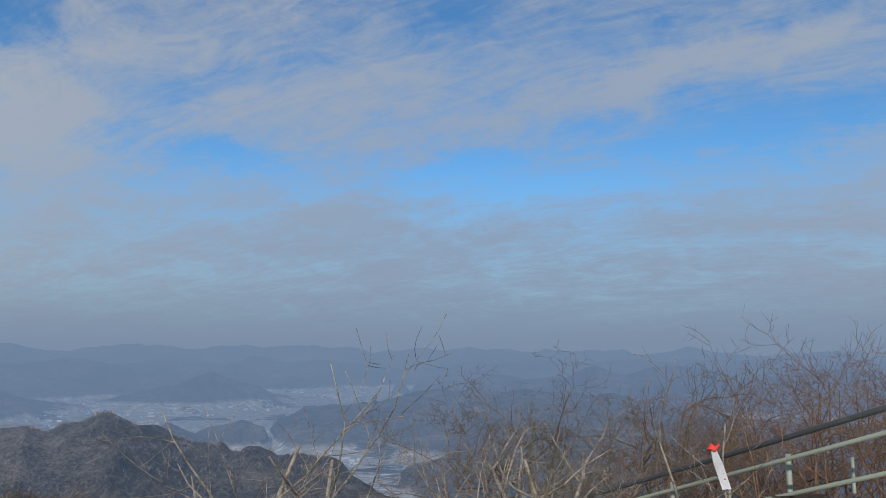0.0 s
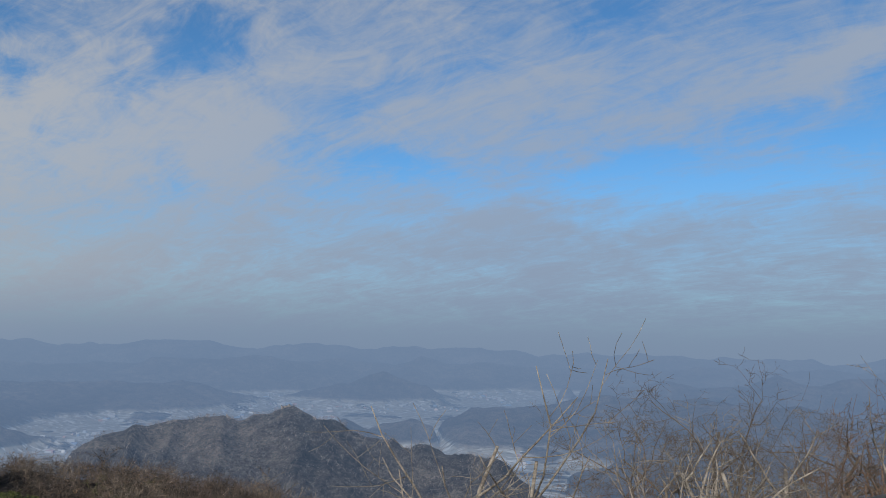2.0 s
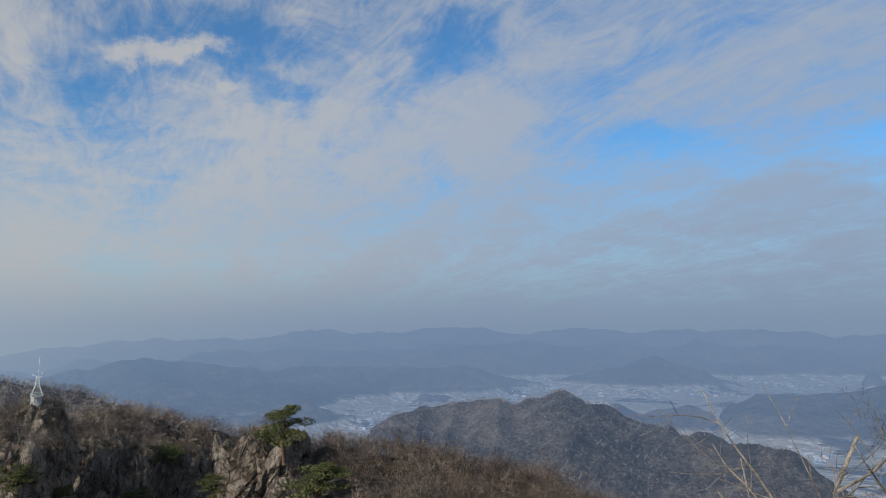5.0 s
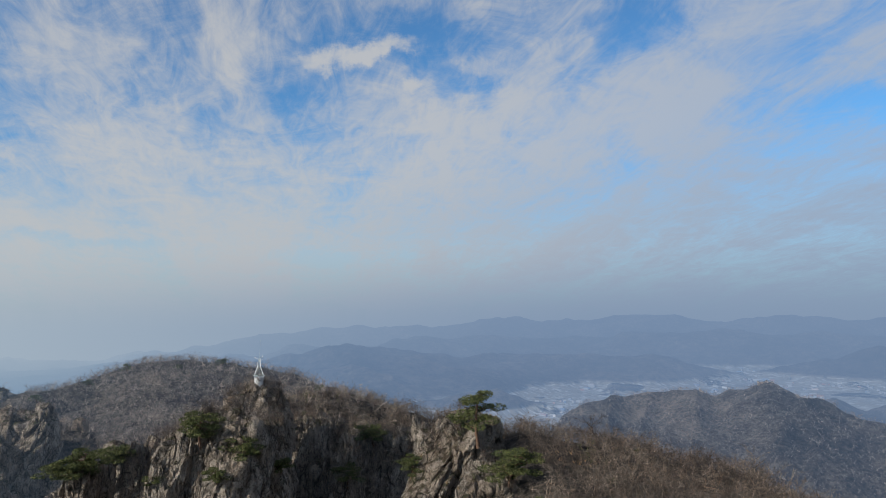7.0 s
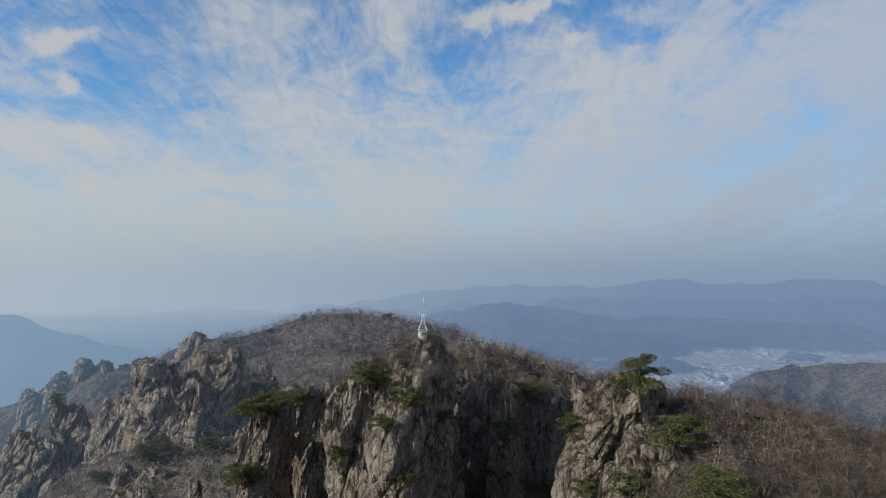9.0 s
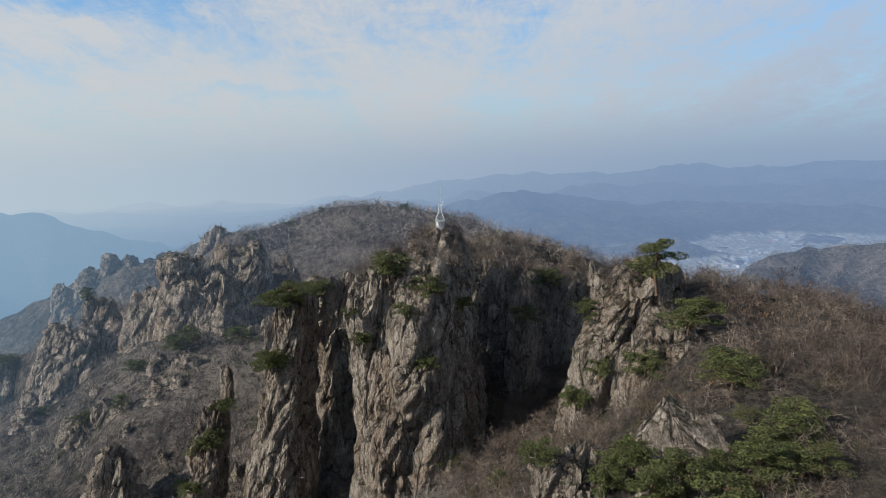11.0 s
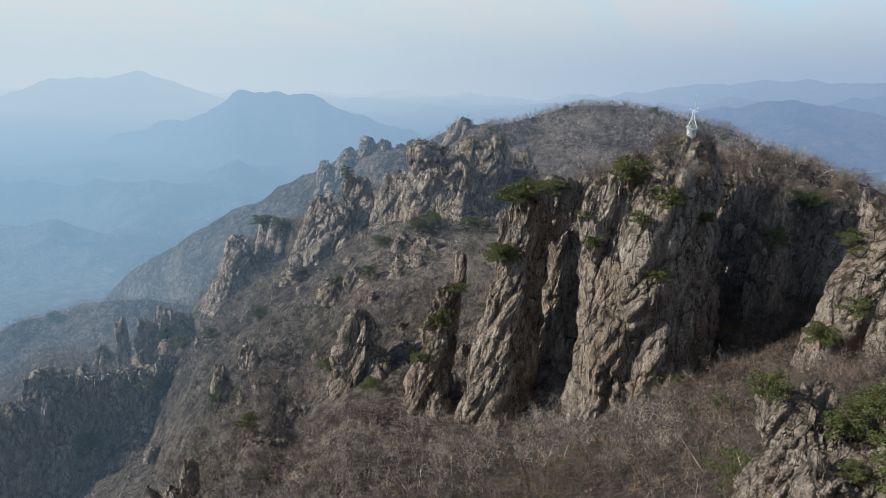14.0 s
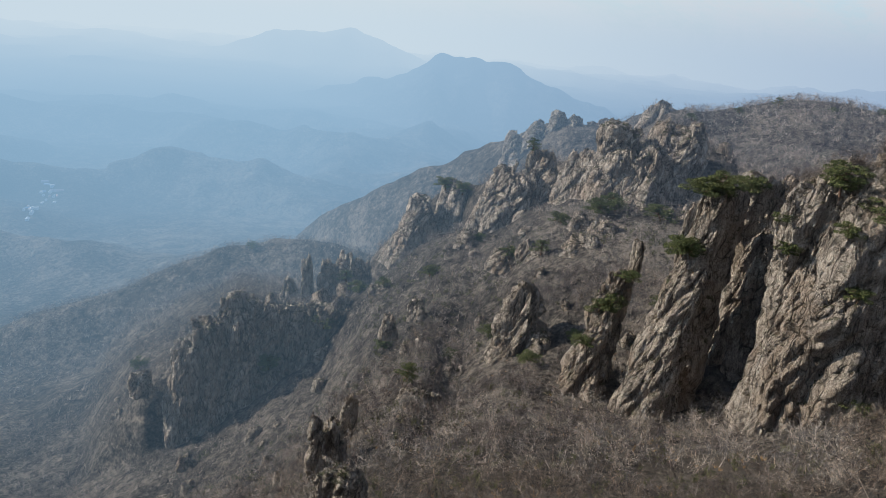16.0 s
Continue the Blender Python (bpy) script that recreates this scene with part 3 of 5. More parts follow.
    verts = np.stack([off[:, 0], off[:, 1], z - z0], 1)
    me = mesh_of(name, verts, grid_faces(nz + cap, nth, True), ROCK_FAR if d > 104 else ROCK)
    ob = new(name, me)
    ob.location = (foot.x, foot.y, z0)
    ROCKS.append((foot.x, foot.y, 0.42 * (wide + deep) / 2 * (1 + 0.4 * skirt)))
    if under:
        ob.parent = under
        ob.location = Vector(ob.location) - under.location
        return ob
    return tagged(ob, label or "grey-brown weathered granite rock tower on the slope", "rock", "rock towers of the ridge")


def massif(name, label, az, d, z):
    """A rock mass that is made of several buttresses."""
    ob = tagged(new(name), label, "rock", "rock towers of the ridge")
    ob.location = spot(az, d, z)
    return ob


cliff = massif("rock_cliff", "tall jointed granite cliff with dark clefts below the mast", 65, 113, -60)
tower(65.0, 106, 15.5, 22, -60, rise(102, -7.0), 1, 0.84, 0.0, 3.5, 1.9, 0.9, 24, name="buttress", under=cliff)
tower(67.1, 101, 11, 13, -60, rise(100, -8.4), 21, 0.66, 0.8, 3, 1.3, 0.9, 28, name="buttress", under=cliff)
tower(62.8, 101, 7.5, 12, -56, rise(100, -8.8), 22, 0.7, 0.3, 3, 1.3, 0.9, 20, name="buttress", under=cliff)
tower(63.4, 118, 11, 10, -24, rise(116, -5.6), 2, 0.7, 0, 0, 0.8, 0.8, 0, name="knoll", under=cliff)
tower(59.3, 131, 9, 12, -50, rise(125, -8.0), 3, 0.9, 0, 0, 1.0, 0.8, 0, name="recess_wall", under=cliff)
tower(56.2, 119, 4.6, 9, -48, rise(110, -10.0), 4, 0.7, 0.4, 1, 1.0, 1.0, 24, name="column", under=cliff)
tower(54.0, 131, 15, 12, -48, rise(124, -9.0), 5, 0.9, 0, 0, 1.1, 0.8, 0, name="recess_wall", under=cliff)
tower(72.0, 127, 14, 10, -64, rise(122, -9.2), 8, 0.9, 0, 0, 1.0, 0.8, 0, name="recess_wall", under=cliff)
tower(71.6, 120, 9, 10, -66, rise(116, -13.0), 27, 0.8, 0, 2, 1.0, 0.8, 0, name="recess_wall", under=cliff)
crag = massif("rock_crag", "warm brown granite crag with pines on top", 48.4, 97, -42)
tower(48.2, 97, 13.5, 20, -42, rise(92, -8.2), 6, 0.62, -0.4, 4, 1.7, 1.0, 28, name="buttress", under=crag)
tower(45.0, 84, 11, 12, -34, rise(82, -12.2), 23, 0.55, 0, 3, 1.2, 1.0, 20, name="buttress", under=crag)
tower(77.4, 108, 7.8, 13, -68, rise(109, -10.0), 7, 0.72, -2.5, 4, 1.6, 0.8, 26, "leaning pale granite pillar beside a shaded cleft", "rock_pillar", skirt=0.3)
fin = massif("rock_fin", "narrow leaning granite fin with a block on top", 83.9, 106, -68)
tower(83.9, 110, 7.6, 10, -70, rise(110, -17.2), 9, 0.38, -2.9, 3, 1.3, 1.0, 15, name="fin", skirt=0.5, under=fin)
tower(80.4, 113, 2.0, 1.9, -35.0, rise(113, -15.5), 10, 0.85, 0, 0, 0.4, 0.45, 0, name="block", block=0.6, under=fin)
tower(88.6, 127, 17, 14, -74, rise(127, -19.4), 11, 0.32, -0.2, 0, 1.4, 1.0, 22, "pointed dark granite spire among shrubs", skirt=0.5)
SPIRE = "hazy granite crag with steep lit faces"
mid_crag = massif("rock_crag", SPIRE, 81, 214, -60)
for az, d, wd, el, sd in ((78.6, 216, 21, -6.3, 12), (83.2, 214, 21, -6.7, 13), (80.9, 208, 17, -8.2, 24), (86.0, 219, 12, -9.2, 25)):
    tower(az, d, wd, 14, -62, rise(d - 3, el), sd, 0.5, -0.2, 2, 1.3, 0.85, 15, name="buttress", skirt=0.8, under=mid_crag)
low_crag = massif("rock_crag", SPIRE, 91, 230, -74)
for az, d, wd, el, sd in ((89.3, 231, 15, -9.2, 14), (92.4, 228, 15, -10.9, 15), (90.7, 224, 12, -11.6, 26)):
    tower(az, d, wd, 11, -76, rise(d - 1, el), sd, 0.55, -0.4, 2, 1.1, 0.85, 15, name="buttress", skirt=0.7, under=low_crag)
last_crag = massif("rock_crag", SPIRE, 97, 260, -88)
for az, d, wd, el, sd in ((95.9, 262, 17, -12.7, 16), (98.6, 257, 15, -14.1, 17)):
    tower(az, d, wd, 12, -90, rise(d - 1, el), sd, 0.55, -0.3, 2, 1.0, 0.85, 15, name="buttress", skirt=0.7, under=last_crag)
tower(80.6, 342, 17, 14, -50, rise(342, -4.9), 18, 0.5, 0, 0, 0.8, 1.0, 15, SPIRE, "rock_crag", skirt=0.7)
teeth = massif("rock_crest", "jagged hazy granite teeth on a far ridge", 87, 470, -80)
for i, (az, el, wd) in enumerate(((84.3, -6.6, 13), (85.5, -6.9, 11), (86.9, -6.5, 13), (88.2, -6.5, 12), (89.7, -7.4, 13), (91.3, -8.2, 12))):
    tower(az, 470, wd * 1.4, 20, rise(466, el) - 28, rise(466, el), 30 + i, 0.4, 0, 0, 0.7, 1.0, 20, name="tooth", under=teeth)
outcrop = massif("rock_outcrop", "blocky shaded granite outcrop above the woods", 110, 228, -125)
for i, (az, d, el, wd, zb) in enumerate(((117.0, 222, -26.1, 9, -130), (115.2, 222, -24.4, 9, -130), (112.9, 224, -22.9, 10, -130), (110.6, 226, -23.1, 9, -128),
                                         (108.0, 228, -23.7, 9, -126), (105.6, 230, -22.9, 11, -124), (103.6, 232, -23.0, 8, -118))):
    tower(az, d - 10, wd * 1.45, 18, zb - 32, rise(d - 14, el), 40 + i, 0.72, 0, 1, 1.1, 0.8, 15, name="buttress", skirt=0.3, under=outcrop)
tower(107.5, 256, 4.6, 5, -115, rise(256, -19.2), 50, 0.75, 0, 0, 0.7, 0.8, 15, "finger-like granite pillar on the skyline of a spur", "rock_pillar")
for i, (az, el, wd) in enumerate(((105.6, -19.6, 6), (104.4, -19.1, 7), (102.9, -19.7, 8), (109.0, -21.2, 5))):
    tower(az, 258, wd * 1.3, 10, -114, rise(256, el), 51 + i, 0.6, 0, 0, 0.7, 1.0, 15, "blocky shaded granite outcrop on the spur", "rock_outcrop", skirt=0.5)
# loose rocks and knobs on the slopes: compass angle, distance, angle of the head, width, height
for i, (az, d, el, wd, hg) in enumerate(((84.0, 160, -15.7, 4, 4.5), (85.4, 158, -17.0, 6, 4), (89.2, 168, -16.8, 5, 5), (91.0, 172, -17.4, 7, 4.5), (87.6, 165, -17.3, 8, 4),
                                         (106.2, 82, -31.6, 2.6, 10), (105.2, 84, -32.0, 4, 9), (97.6, 108, -29.2, 6, 5), (96.0, 108, -29.8, 5, 4), (103.4, 100, -29.5, 2.6, 10), (120.9, 214, -27.7, 7, 6),
                                         (94.4, 130, -27.4, 6, 4), (100.4, 150, -23.6, 4, 4), (98.0, 160, -22.2, 5, 4), (86.0, 205, -13.2, 2.4, 7), (76.8, 190, -12.0, 6, 5))):
    tower(az, d, wd, wd * 0.9, rise(d, el) - hg - 2.5, rise(d, el), 60 + i, 0.55, 0, 0, 0.36, 1.0, 20, "grey granite boulder half buried among shrubs", "boulder")
tower(104.4, 51, 4.4, 4.0, rise(51, -35.5) - 7, rise(51, -35.5), 90, 0.75, 0, 0, 0.9, 0.8, 25, "pale split granite boulder", "boulder")
tower(52.6, 50, 6.0, 7, -34, rise(50, -22.8), 91, 0.8, -0.4, 1, 1.3, 0.9, 30, "knobbly pale granite outcrop above the gully", "rock_outcrop")
tower(49.4, 47, 5.5, 6, -33, rise(47, -25.5), 92, 0.8, 0, 1, 1.0, 0.9, 10, "knobbly pale granite outcrop above the gully", "rock_outcrop")
tower(45.6, 47, 4.5, 5, -32, rise(47, -25.2), 93, 0.7, 0, 1, 0.9, 1.0, 0, "dark cracked granite ledge below the pines", "rock_outcrop")
tower(42.4, 60, 5.5, 5, -25, rise(60, -19.6), 94, 0.6, 0, 1, 0.8, 1.0, 0, "dark cracked granite ledge below the pines", "rock_outcrop")
for i, (az, d, el, wd) in enumerate(((29.3, 888, -6.05, 10), (30.2, 886, -6.4, 8), (33.5, 878, -6.75, 14), (36.5, 868, -7.5, 14), (24.9, 900, -5.4, 22))):
    tower(az, d, wd, 14, rise(d, el) - 22, rise(d, el), 95 + i, 0.5, 0, 0, 0.35, 1.0, 15, "small granite head on the crest of a wooded hill", "rock_outcrop")


def slab_rock():
    """The pale wedge of rock that lies among the pines."""
    bm = bmesh.new()
    for p in ((-2.6, -1.2, -0.4), (-1.9, -0.6, 1.6), (0, 0, 4.4), (0.5, 1.2, 4.2), (2.8, 0.5, 2.7), (5.4, 0.3, 0.5), (0.9, -2.3, -0.2), (3.6, -1.7, -0.2), (1.2, -1.2, 2.2),
              (-1.5, 3, -0.6), (4.6, 3, -0.6), (-2.8, -1.6, -3), (1.0, -2.8, -3), (4.2, -2.2, -3), (5.8, 0.3, -3), (4.6, 3.4, -3), (-1.5, 3.4, -3)):
        bm.verts.new(p)
    bmesh.ops.convex_hull(bm, input=bm.verts[:])
    bmesh.ops.triangulate(bm, faces=bm.faces[:])
    bmesh.ops.subdivide_edges(bm, edges=bm.edges[:], cuts=7, use_grid_fill=True)
    bm.normal_update()
    p = np.array([v.co for v in bm.verts])
    f1, e1 = facets(p / (1.9, 1.9, 1.1), 3)
    f2, _ = facets(p / 0.5, 5)
    out = f1 * 0.35 + f2 * 0.10 - np.exp(-e1 * 22) * 0.16
    for v, k in zip(bm.verts, out):
        v.co += v.normal * float(k)
    me = bpy.data.meshes.new("rock_slab")
    bm.to_mesh(me)
    me.materials.append(ROCK)
    ob = new("rock_slab", me)
    ob.location = spot(45.4, 52.0, rise(52.0, -22.6))
    ob.rotation_euler = (0, 0, radians(45.4))
    return tagged(ob, "pale wedge-shaped granite slab among low pines", "rock", "rock towers of the ridge")


slab_rock()

# ---------------------------------------------------------------- plants
def part(name, me, parent, label=""):
    ob = new(name, me)
    ob.parent = parent
    return tagged(ob, label)


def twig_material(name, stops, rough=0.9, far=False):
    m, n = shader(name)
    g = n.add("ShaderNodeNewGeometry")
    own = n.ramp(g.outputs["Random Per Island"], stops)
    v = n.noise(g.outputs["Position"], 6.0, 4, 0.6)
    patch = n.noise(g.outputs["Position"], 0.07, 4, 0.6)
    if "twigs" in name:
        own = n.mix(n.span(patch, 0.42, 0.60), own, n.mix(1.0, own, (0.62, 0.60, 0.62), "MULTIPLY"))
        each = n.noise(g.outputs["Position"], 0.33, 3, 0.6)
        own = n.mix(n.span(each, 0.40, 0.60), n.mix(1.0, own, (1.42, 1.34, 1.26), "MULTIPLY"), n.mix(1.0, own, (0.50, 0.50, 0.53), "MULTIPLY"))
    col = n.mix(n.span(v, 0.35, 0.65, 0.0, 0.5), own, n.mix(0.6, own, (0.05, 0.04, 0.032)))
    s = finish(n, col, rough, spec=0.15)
    # far plants emit the painted haze colour, more with distance
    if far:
        with_painted_haze(n, s)
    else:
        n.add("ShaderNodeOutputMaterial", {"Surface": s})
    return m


# near brush is redder; shade near and light far are put into the colours
TWIG_SHADE_STOPS = ((0.0, (0.050, 0.044, 0.038)), (0.35, (0.118, 0.100, 0.085)), (0.7, (0.21, 0.182, 0.155)), (0.90, (0.21, 0.145, 0.10)), (1.0, (0.38, 0.335, 0.285)))
TWIG_LIT_STOPS = ((0.0, (0.10, 0.093, 0.086)), (0.35, (0.25, 0.228, 0.208)), (0.7, (0.41, 0.38, 0.35)), (0.90, (0.33, 0.25, 0.19)), (1.0, (0.58, 0.54, 0.49)))
TWIGS, TWIGS_FAR = twig_material("bare_twigs", TWIG_SHADE_STOPS), twig_material("far_twigs", TWIG_LIT_STOPS, far=True)
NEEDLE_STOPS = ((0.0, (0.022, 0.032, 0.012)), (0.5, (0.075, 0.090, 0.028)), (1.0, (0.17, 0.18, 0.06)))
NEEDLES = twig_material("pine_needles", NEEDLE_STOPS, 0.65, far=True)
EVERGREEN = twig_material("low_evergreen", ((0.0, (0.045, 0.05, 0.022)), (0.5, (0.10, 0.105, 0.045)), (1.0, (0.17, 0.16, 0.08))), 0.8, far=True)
GRASS = twig_material("dry_grass", ((0.0, (0.20, 0.12, 0.06)), (0.5, (0.36, 0.22, 0.11)), (1.0, (0.50, 0.36, 0.20))), 0.9)


def unit(v):
    return v / np.linalg.norm(v)


def shrub_template(rng, stems, per, thin, tips):
    """A bare shrub one metre high as slim blades: stems, boughs and a rounded crown of fine twigs."""
    tris = []

    def blade(a, b, wd):
        d = unit(b - a)
        s = unit(np.cross(d, rng.normal(size=3))) * wd
        tris.append((a - s, a + s, b))

    for _ in range(stems):
        out = rng.normal(size=2) * 0.26
        foot = np.array([rng.normal() * 0.05, rng.normal() * 0.05, -0.08])
        top = np.array([out[0], out[1], rng.uniform(0.45, 0.66)])
        blade(foot, top, thin * 1.7)
        for _ in range(per):
            a = foot + (top - foot) * rng.uniform(0.5, 1.0)
            u = unit(rng.normal(size=3) + (out[0] * 2.2, out[1] * 2.2, 0.75))
            b = a + u * (0.42, 0.42, 0.34) * rng.uniform(0.5, 1.0)
            blade(a, b, thin)
            for _ in range(tips):
                c = a + (b - a) * rng.uniform(0.35, 1.0)
                e = c + unit(u + rng.normal(size=3) * 0.7 + (0, 0, 0.25)) * rng.uniform(0.06, 0.15)
                blade(c, e, thin * 0.8)
    return np.array(tris)


def scatter(name, label, templates, az, r, tall, seed, material, sink=0.0):
    """Many plants in one sheet of blades, on the ground, clear of the rocks."""
    rng = np.random.default_rng(seed)
    z = land(az, r)
    p = at(az, r, z)
    on_rock = np.zeros(len(p), bool)
    for x, y, rad in ROCKS:
        on_rock |= np.hypot(p[:, 0] - x, p[:, 1] - y) < rad * 1.5
    keep = np.ones(len(p), bool)
    for i in np.nonzero(on_rock)[0]:
        hit, place, normal, *_ = scene.ray_cast(GRAPH, Vector((p[i, 0], p[i, 1], 60.0)), Vector((0, 0, -1)))
        keep[i] = hit and normal.z > 0.28
        p[i, 2] = place.z
        tall[i] *= 0.7
    p, tall = p[keep], tall[keep]
    pick = rng.integers(0, len(templates), len(p))
    out = []
    for k, t in enumerate(templates):
        q, h = p[pick == k], tall[pick == k]
        turn = rng.uniform(0, 2 * np.pi, len(q))
        c, s = np.cos(turn), np.sin(turn)
        wide = h * rng.uniform(0.75, 1.2, len(q))
        flat = t.reshape(-1, 3)
        x = (flat[None, :, 0] * c[:, None] - flat[None, :, 1] * s[:, None]) * wide[:, None] + q[:, 0:1]
        y = (flat[None, :, 0] * s[:, None] + flat[None, :, 1] * c[:, None]) * wide[:, None] + q[:, 1:2]
        zz = flat[None, :, 2] * h[:, None] + q[:, 2:3] - sink
        out.append(np.stack([x, y, zz], -1).reshape(-1, 3))
    v = np.concatenate(out)
    ob = new(name, mesh_of(name, v, np.arange(len(v)).reshape(-1, 3), material))
    return tagged(ob, label, "shrubs", kind="stuff")


def sprinkle(n, az0, az1, r0, r1, seed, patch=0.0, scale=18.0):
    """Places spread evenly over a sector, thinned in patches."""
    rng = np.random.default_rng(seed)
    az = rng.uniform(az0, az1, n)
    r = np.sqrt(rng.uniform(r0 * r0, r1 * r1, n))
    if patch:
        keep = fbm(at(az, r) / scale, 3, seed) > patch
        az, r = az[keep], r[keep]
    return az, r, rng


rs = np.random.default_rng(4)
FULL = [shrub_template(rs, 4, 5, 0.0064, 4) for _ in range(6)]
SLIM = [shrub_template(rs, 3, 4, 0.008, 4) for _ in range(6)]
FAR_SHRUB = [shrub_template(rs, 3, 3, 0.014, 1) for _ in range(5)]
bpy.context.view_layer.update()
GRAPH = bpy.context.evaluated_depsgraph_get()
class Limbs:
    """Tapered tubes collected into one mesh."""

    def __init__(self):
        self.v, self.f, self.n = [], [], 0

    def tube(self, pts, radii, sides):
        pts = np.asarray(pts, float)
        d = np.gradient(pts, axis=0)
        d /= np.linalg.norm(d, axis=1)[:, None] + 1e-9
        ref = np.array((0.31, 0.95, 0.05)) if abs(d[0, 2]) > 0.8 else np.array((0, 0, 1.0))
        s = np.cross(d, ref)
        s /= np.linalg.norm(s, axis=1)[:, None] + 1e-9
        t = np.cross(d, s)
        a = np.linspace(0, 2 * np.pi, sides, endpoint=False)
        ring = pts[:, None] + np.asarray(radii)[:, None, None] * (np.cos(a)[None, :, None] * s[:, None] + np.sin(a)[None, :, None] * t[:, None])
        self.v.append(ring.reshape(-1, 3))
        self.f.append(grid_faces(len(pts), sides, True) + self.n)
        self.n += len(pts) * sides
        if sides >= 4:
            for end in (0, len(pts) - 1):
                base = self.n - len(pts) * sides + end * sides
                idx = [base + i for i in range(sides)]
                for i in range(1, sides - 2, 2):
                    self.f.append(np.array([[idx[0], idx[i], idx[i + 1], idx[(i + 2) % sides]]]))

    def mesh(self, name, material):
        return mesh_of(name, np.concatenate(self.v), np.concatenate(self.f), material, True)


def grow(rng, limbs, start, way, length, radius, level, crook, kids, droop=0.0, cut=1, least=0.0018):
    """A crooked branch and its own branches. limbs: the collectors of stout and of fine wood."""
    n = max(3, int(7 - level) - (level > 2))
    pts, d = [np.array(start, float)], unit(np.array(way, float))
    for _ in range(n):
        d = unit(d + rng.normal(size=3) * crook + (0, 0, 0.05 - droop))
        pts.append(pts[-1] + d * length / n)
    end = 0.35 if level < 3 else 0.25
    limbs[0 if level <= cut else 1].tube(pts, np.linspace(radius, max(radius * end, least * 0.85), n + 1), (7, 6, 4, 3, 3)[min(level, 4)])
    if level >= len(kids):
        return
    for _ in range(kids[level] + int(rng.integers(-1, 2))):
        f = rng.uniform(0.30, 1.0) if level else rng.uniform(0.35, 1.0)
        k = min(int(f * n), n - 1)
        at_p = pts[k] + (pts[k + 1] - pts[k]) * (f * n - k)
        side = unit(np.cross(unit(pts[k + 1] - pts[k]), rng.normal(size=3)))
        way2 = unit(unit(pts[k + 1] - pts[k]) * rng.uniform(0.25, 0.85) + side * rng.uniform(0.6, 1.1))
        grow(rng, limbs, at_p, way2, length * rng.uniform(0.28, 0.55), max(radius * (1 - 0.6 * f) * 0.58, least), level + 1, crook * 1.05, kids, droop, cut, least)


def bark_material(name, dark, pale):
    m, n = shader(name)
    p = n.add("ShaderNodeNewGeometry").outputs["Position"]
    a, b = n.noise(p, 9.0, 6, 0.65), n.noise(p, 60.0, 4, 0.7)
    col = n.mix(n.span(n.math("ADD", n.math("MULTIPLY", a, 0.6), n.math("MULTIPLY", b, 0.4)), 0.36, 0.64), dark, pale)
    n.add("ShaderNodeOutputMaterial", {"Surface": finish(n, col, 0.85, b, 0.5, 0.01, spec=0.2)})
    return m


BARK_PALE = bark_material("pale_bark", (0.065, 0.054, 0.044), (0.34, 0.295, 0.245))
BARK_DARK = bark_material("dark_bark", (0.048, 0.040, 0.034), (0.18, 0.148, 0.12))
BARK_RED = bark_material("reddish_bark", (0.075, 0.045, 0.032), (0.22, 0.145, 0.10))
BARK_PINE = bark_material("pine_bark", (0.06, 0.035, 0.025), (0.20, 0.12, 0.08))


def bare_tree(name, label, az, d, height, stems, spread, radius, bark, seed, kids, crook=0.16, lean=(0, 0), group="bare trees below the summit", sunk=0.15):
    """A leafless tree or bush; stems rise from one foot."""
    rng = np.random.default_rng(seed)
    x, y = TREE_EYE[0] - math.sin(radians(az)) * d, TREE_EYE[1] + math.cos(radians(az)) * d
    z = ground_z(x, y) - sunk
    root = tagged(new(name), label, "tree", group)
    root.location = (x, y, z)
    twigs = Limbs()
    stretch = 1.18 if stems == 1 or d > 16 else 1.0
    for i in range(stems):
        stem = Limbs()
        a = 2 * math.pi * (i + rng.uniform(0, 0.6)) / max(stems, 1)
        out = spread * rng.uniform(0.5, 1.1) if stems > 1 else 0.0
        way = (math.cos(a) * out + lean[0], math.sin(a) * out + lean[1], 1.0)
        tall = stretch * height * (rng.uniform(0.80, 0.88) if stems == 1 else rng.uniform(0.70, 0.88))
        grow(rng, (stem, twigs), (math.cos(a) * radius * 1.2, math.sin(a) * radius * 1.2, 0), way, tall, radius * rng.uniform(0.7, 1.0), 0, crook, kids, cut=0, least=max(0.0018, 0.00020 * d))
        part("trunk", stem.mesh("trunk", bark), root)
    tagged(part("branchwork", twigs.mesh("branchwork", bark), root, "fine leafless twigs"), kind="stuff")
    return root


TREE_EYE = (-0.30, -0.22)
# height of the head over the ground, from its angle above eye level
def head(az, d, el):
    x, y = TREE_EYE[0] - math.sin(radians(az)) * d, TREE_EYE[1] + math.cos(radians(az)) * d
    return rise(d, el) - ground_z(x, y)


SAPLING = "pale bare sapling with short knobbly side shoots"
bare_tree("sapling", SAPLING, 13.6, 4.6, head(13, 4.6, -4.6), 1, 0, 0.030, BARK_PALE, 3, (8, 3, 2), 0.12, (0.10, 0.0))
bare_tree("sapling", SAPLING, 9.8, 4.1, head(9.8, 4.1, -5.0), 1, 0, 0.024, BARK_PALE, 4, (8, 3, 2), 0.13)
bare_tree("sapling", "pale bare shrub of several spreading stems", 6.6, 4.2, head(5, 4.2, -3.8), 3, 0.5, 0.030, BARK_PALE, 5, (7, 4, 3), 0.16, (0.12, 0.0))
bare_tree("sapling", "pale bare shrub of several spreading stems", 1.2, 5.2, head(1, 5.2, -6.0), 3, 0.5, 0.028, BARK_PALE, 6, (6, 4, 3), 0.18)
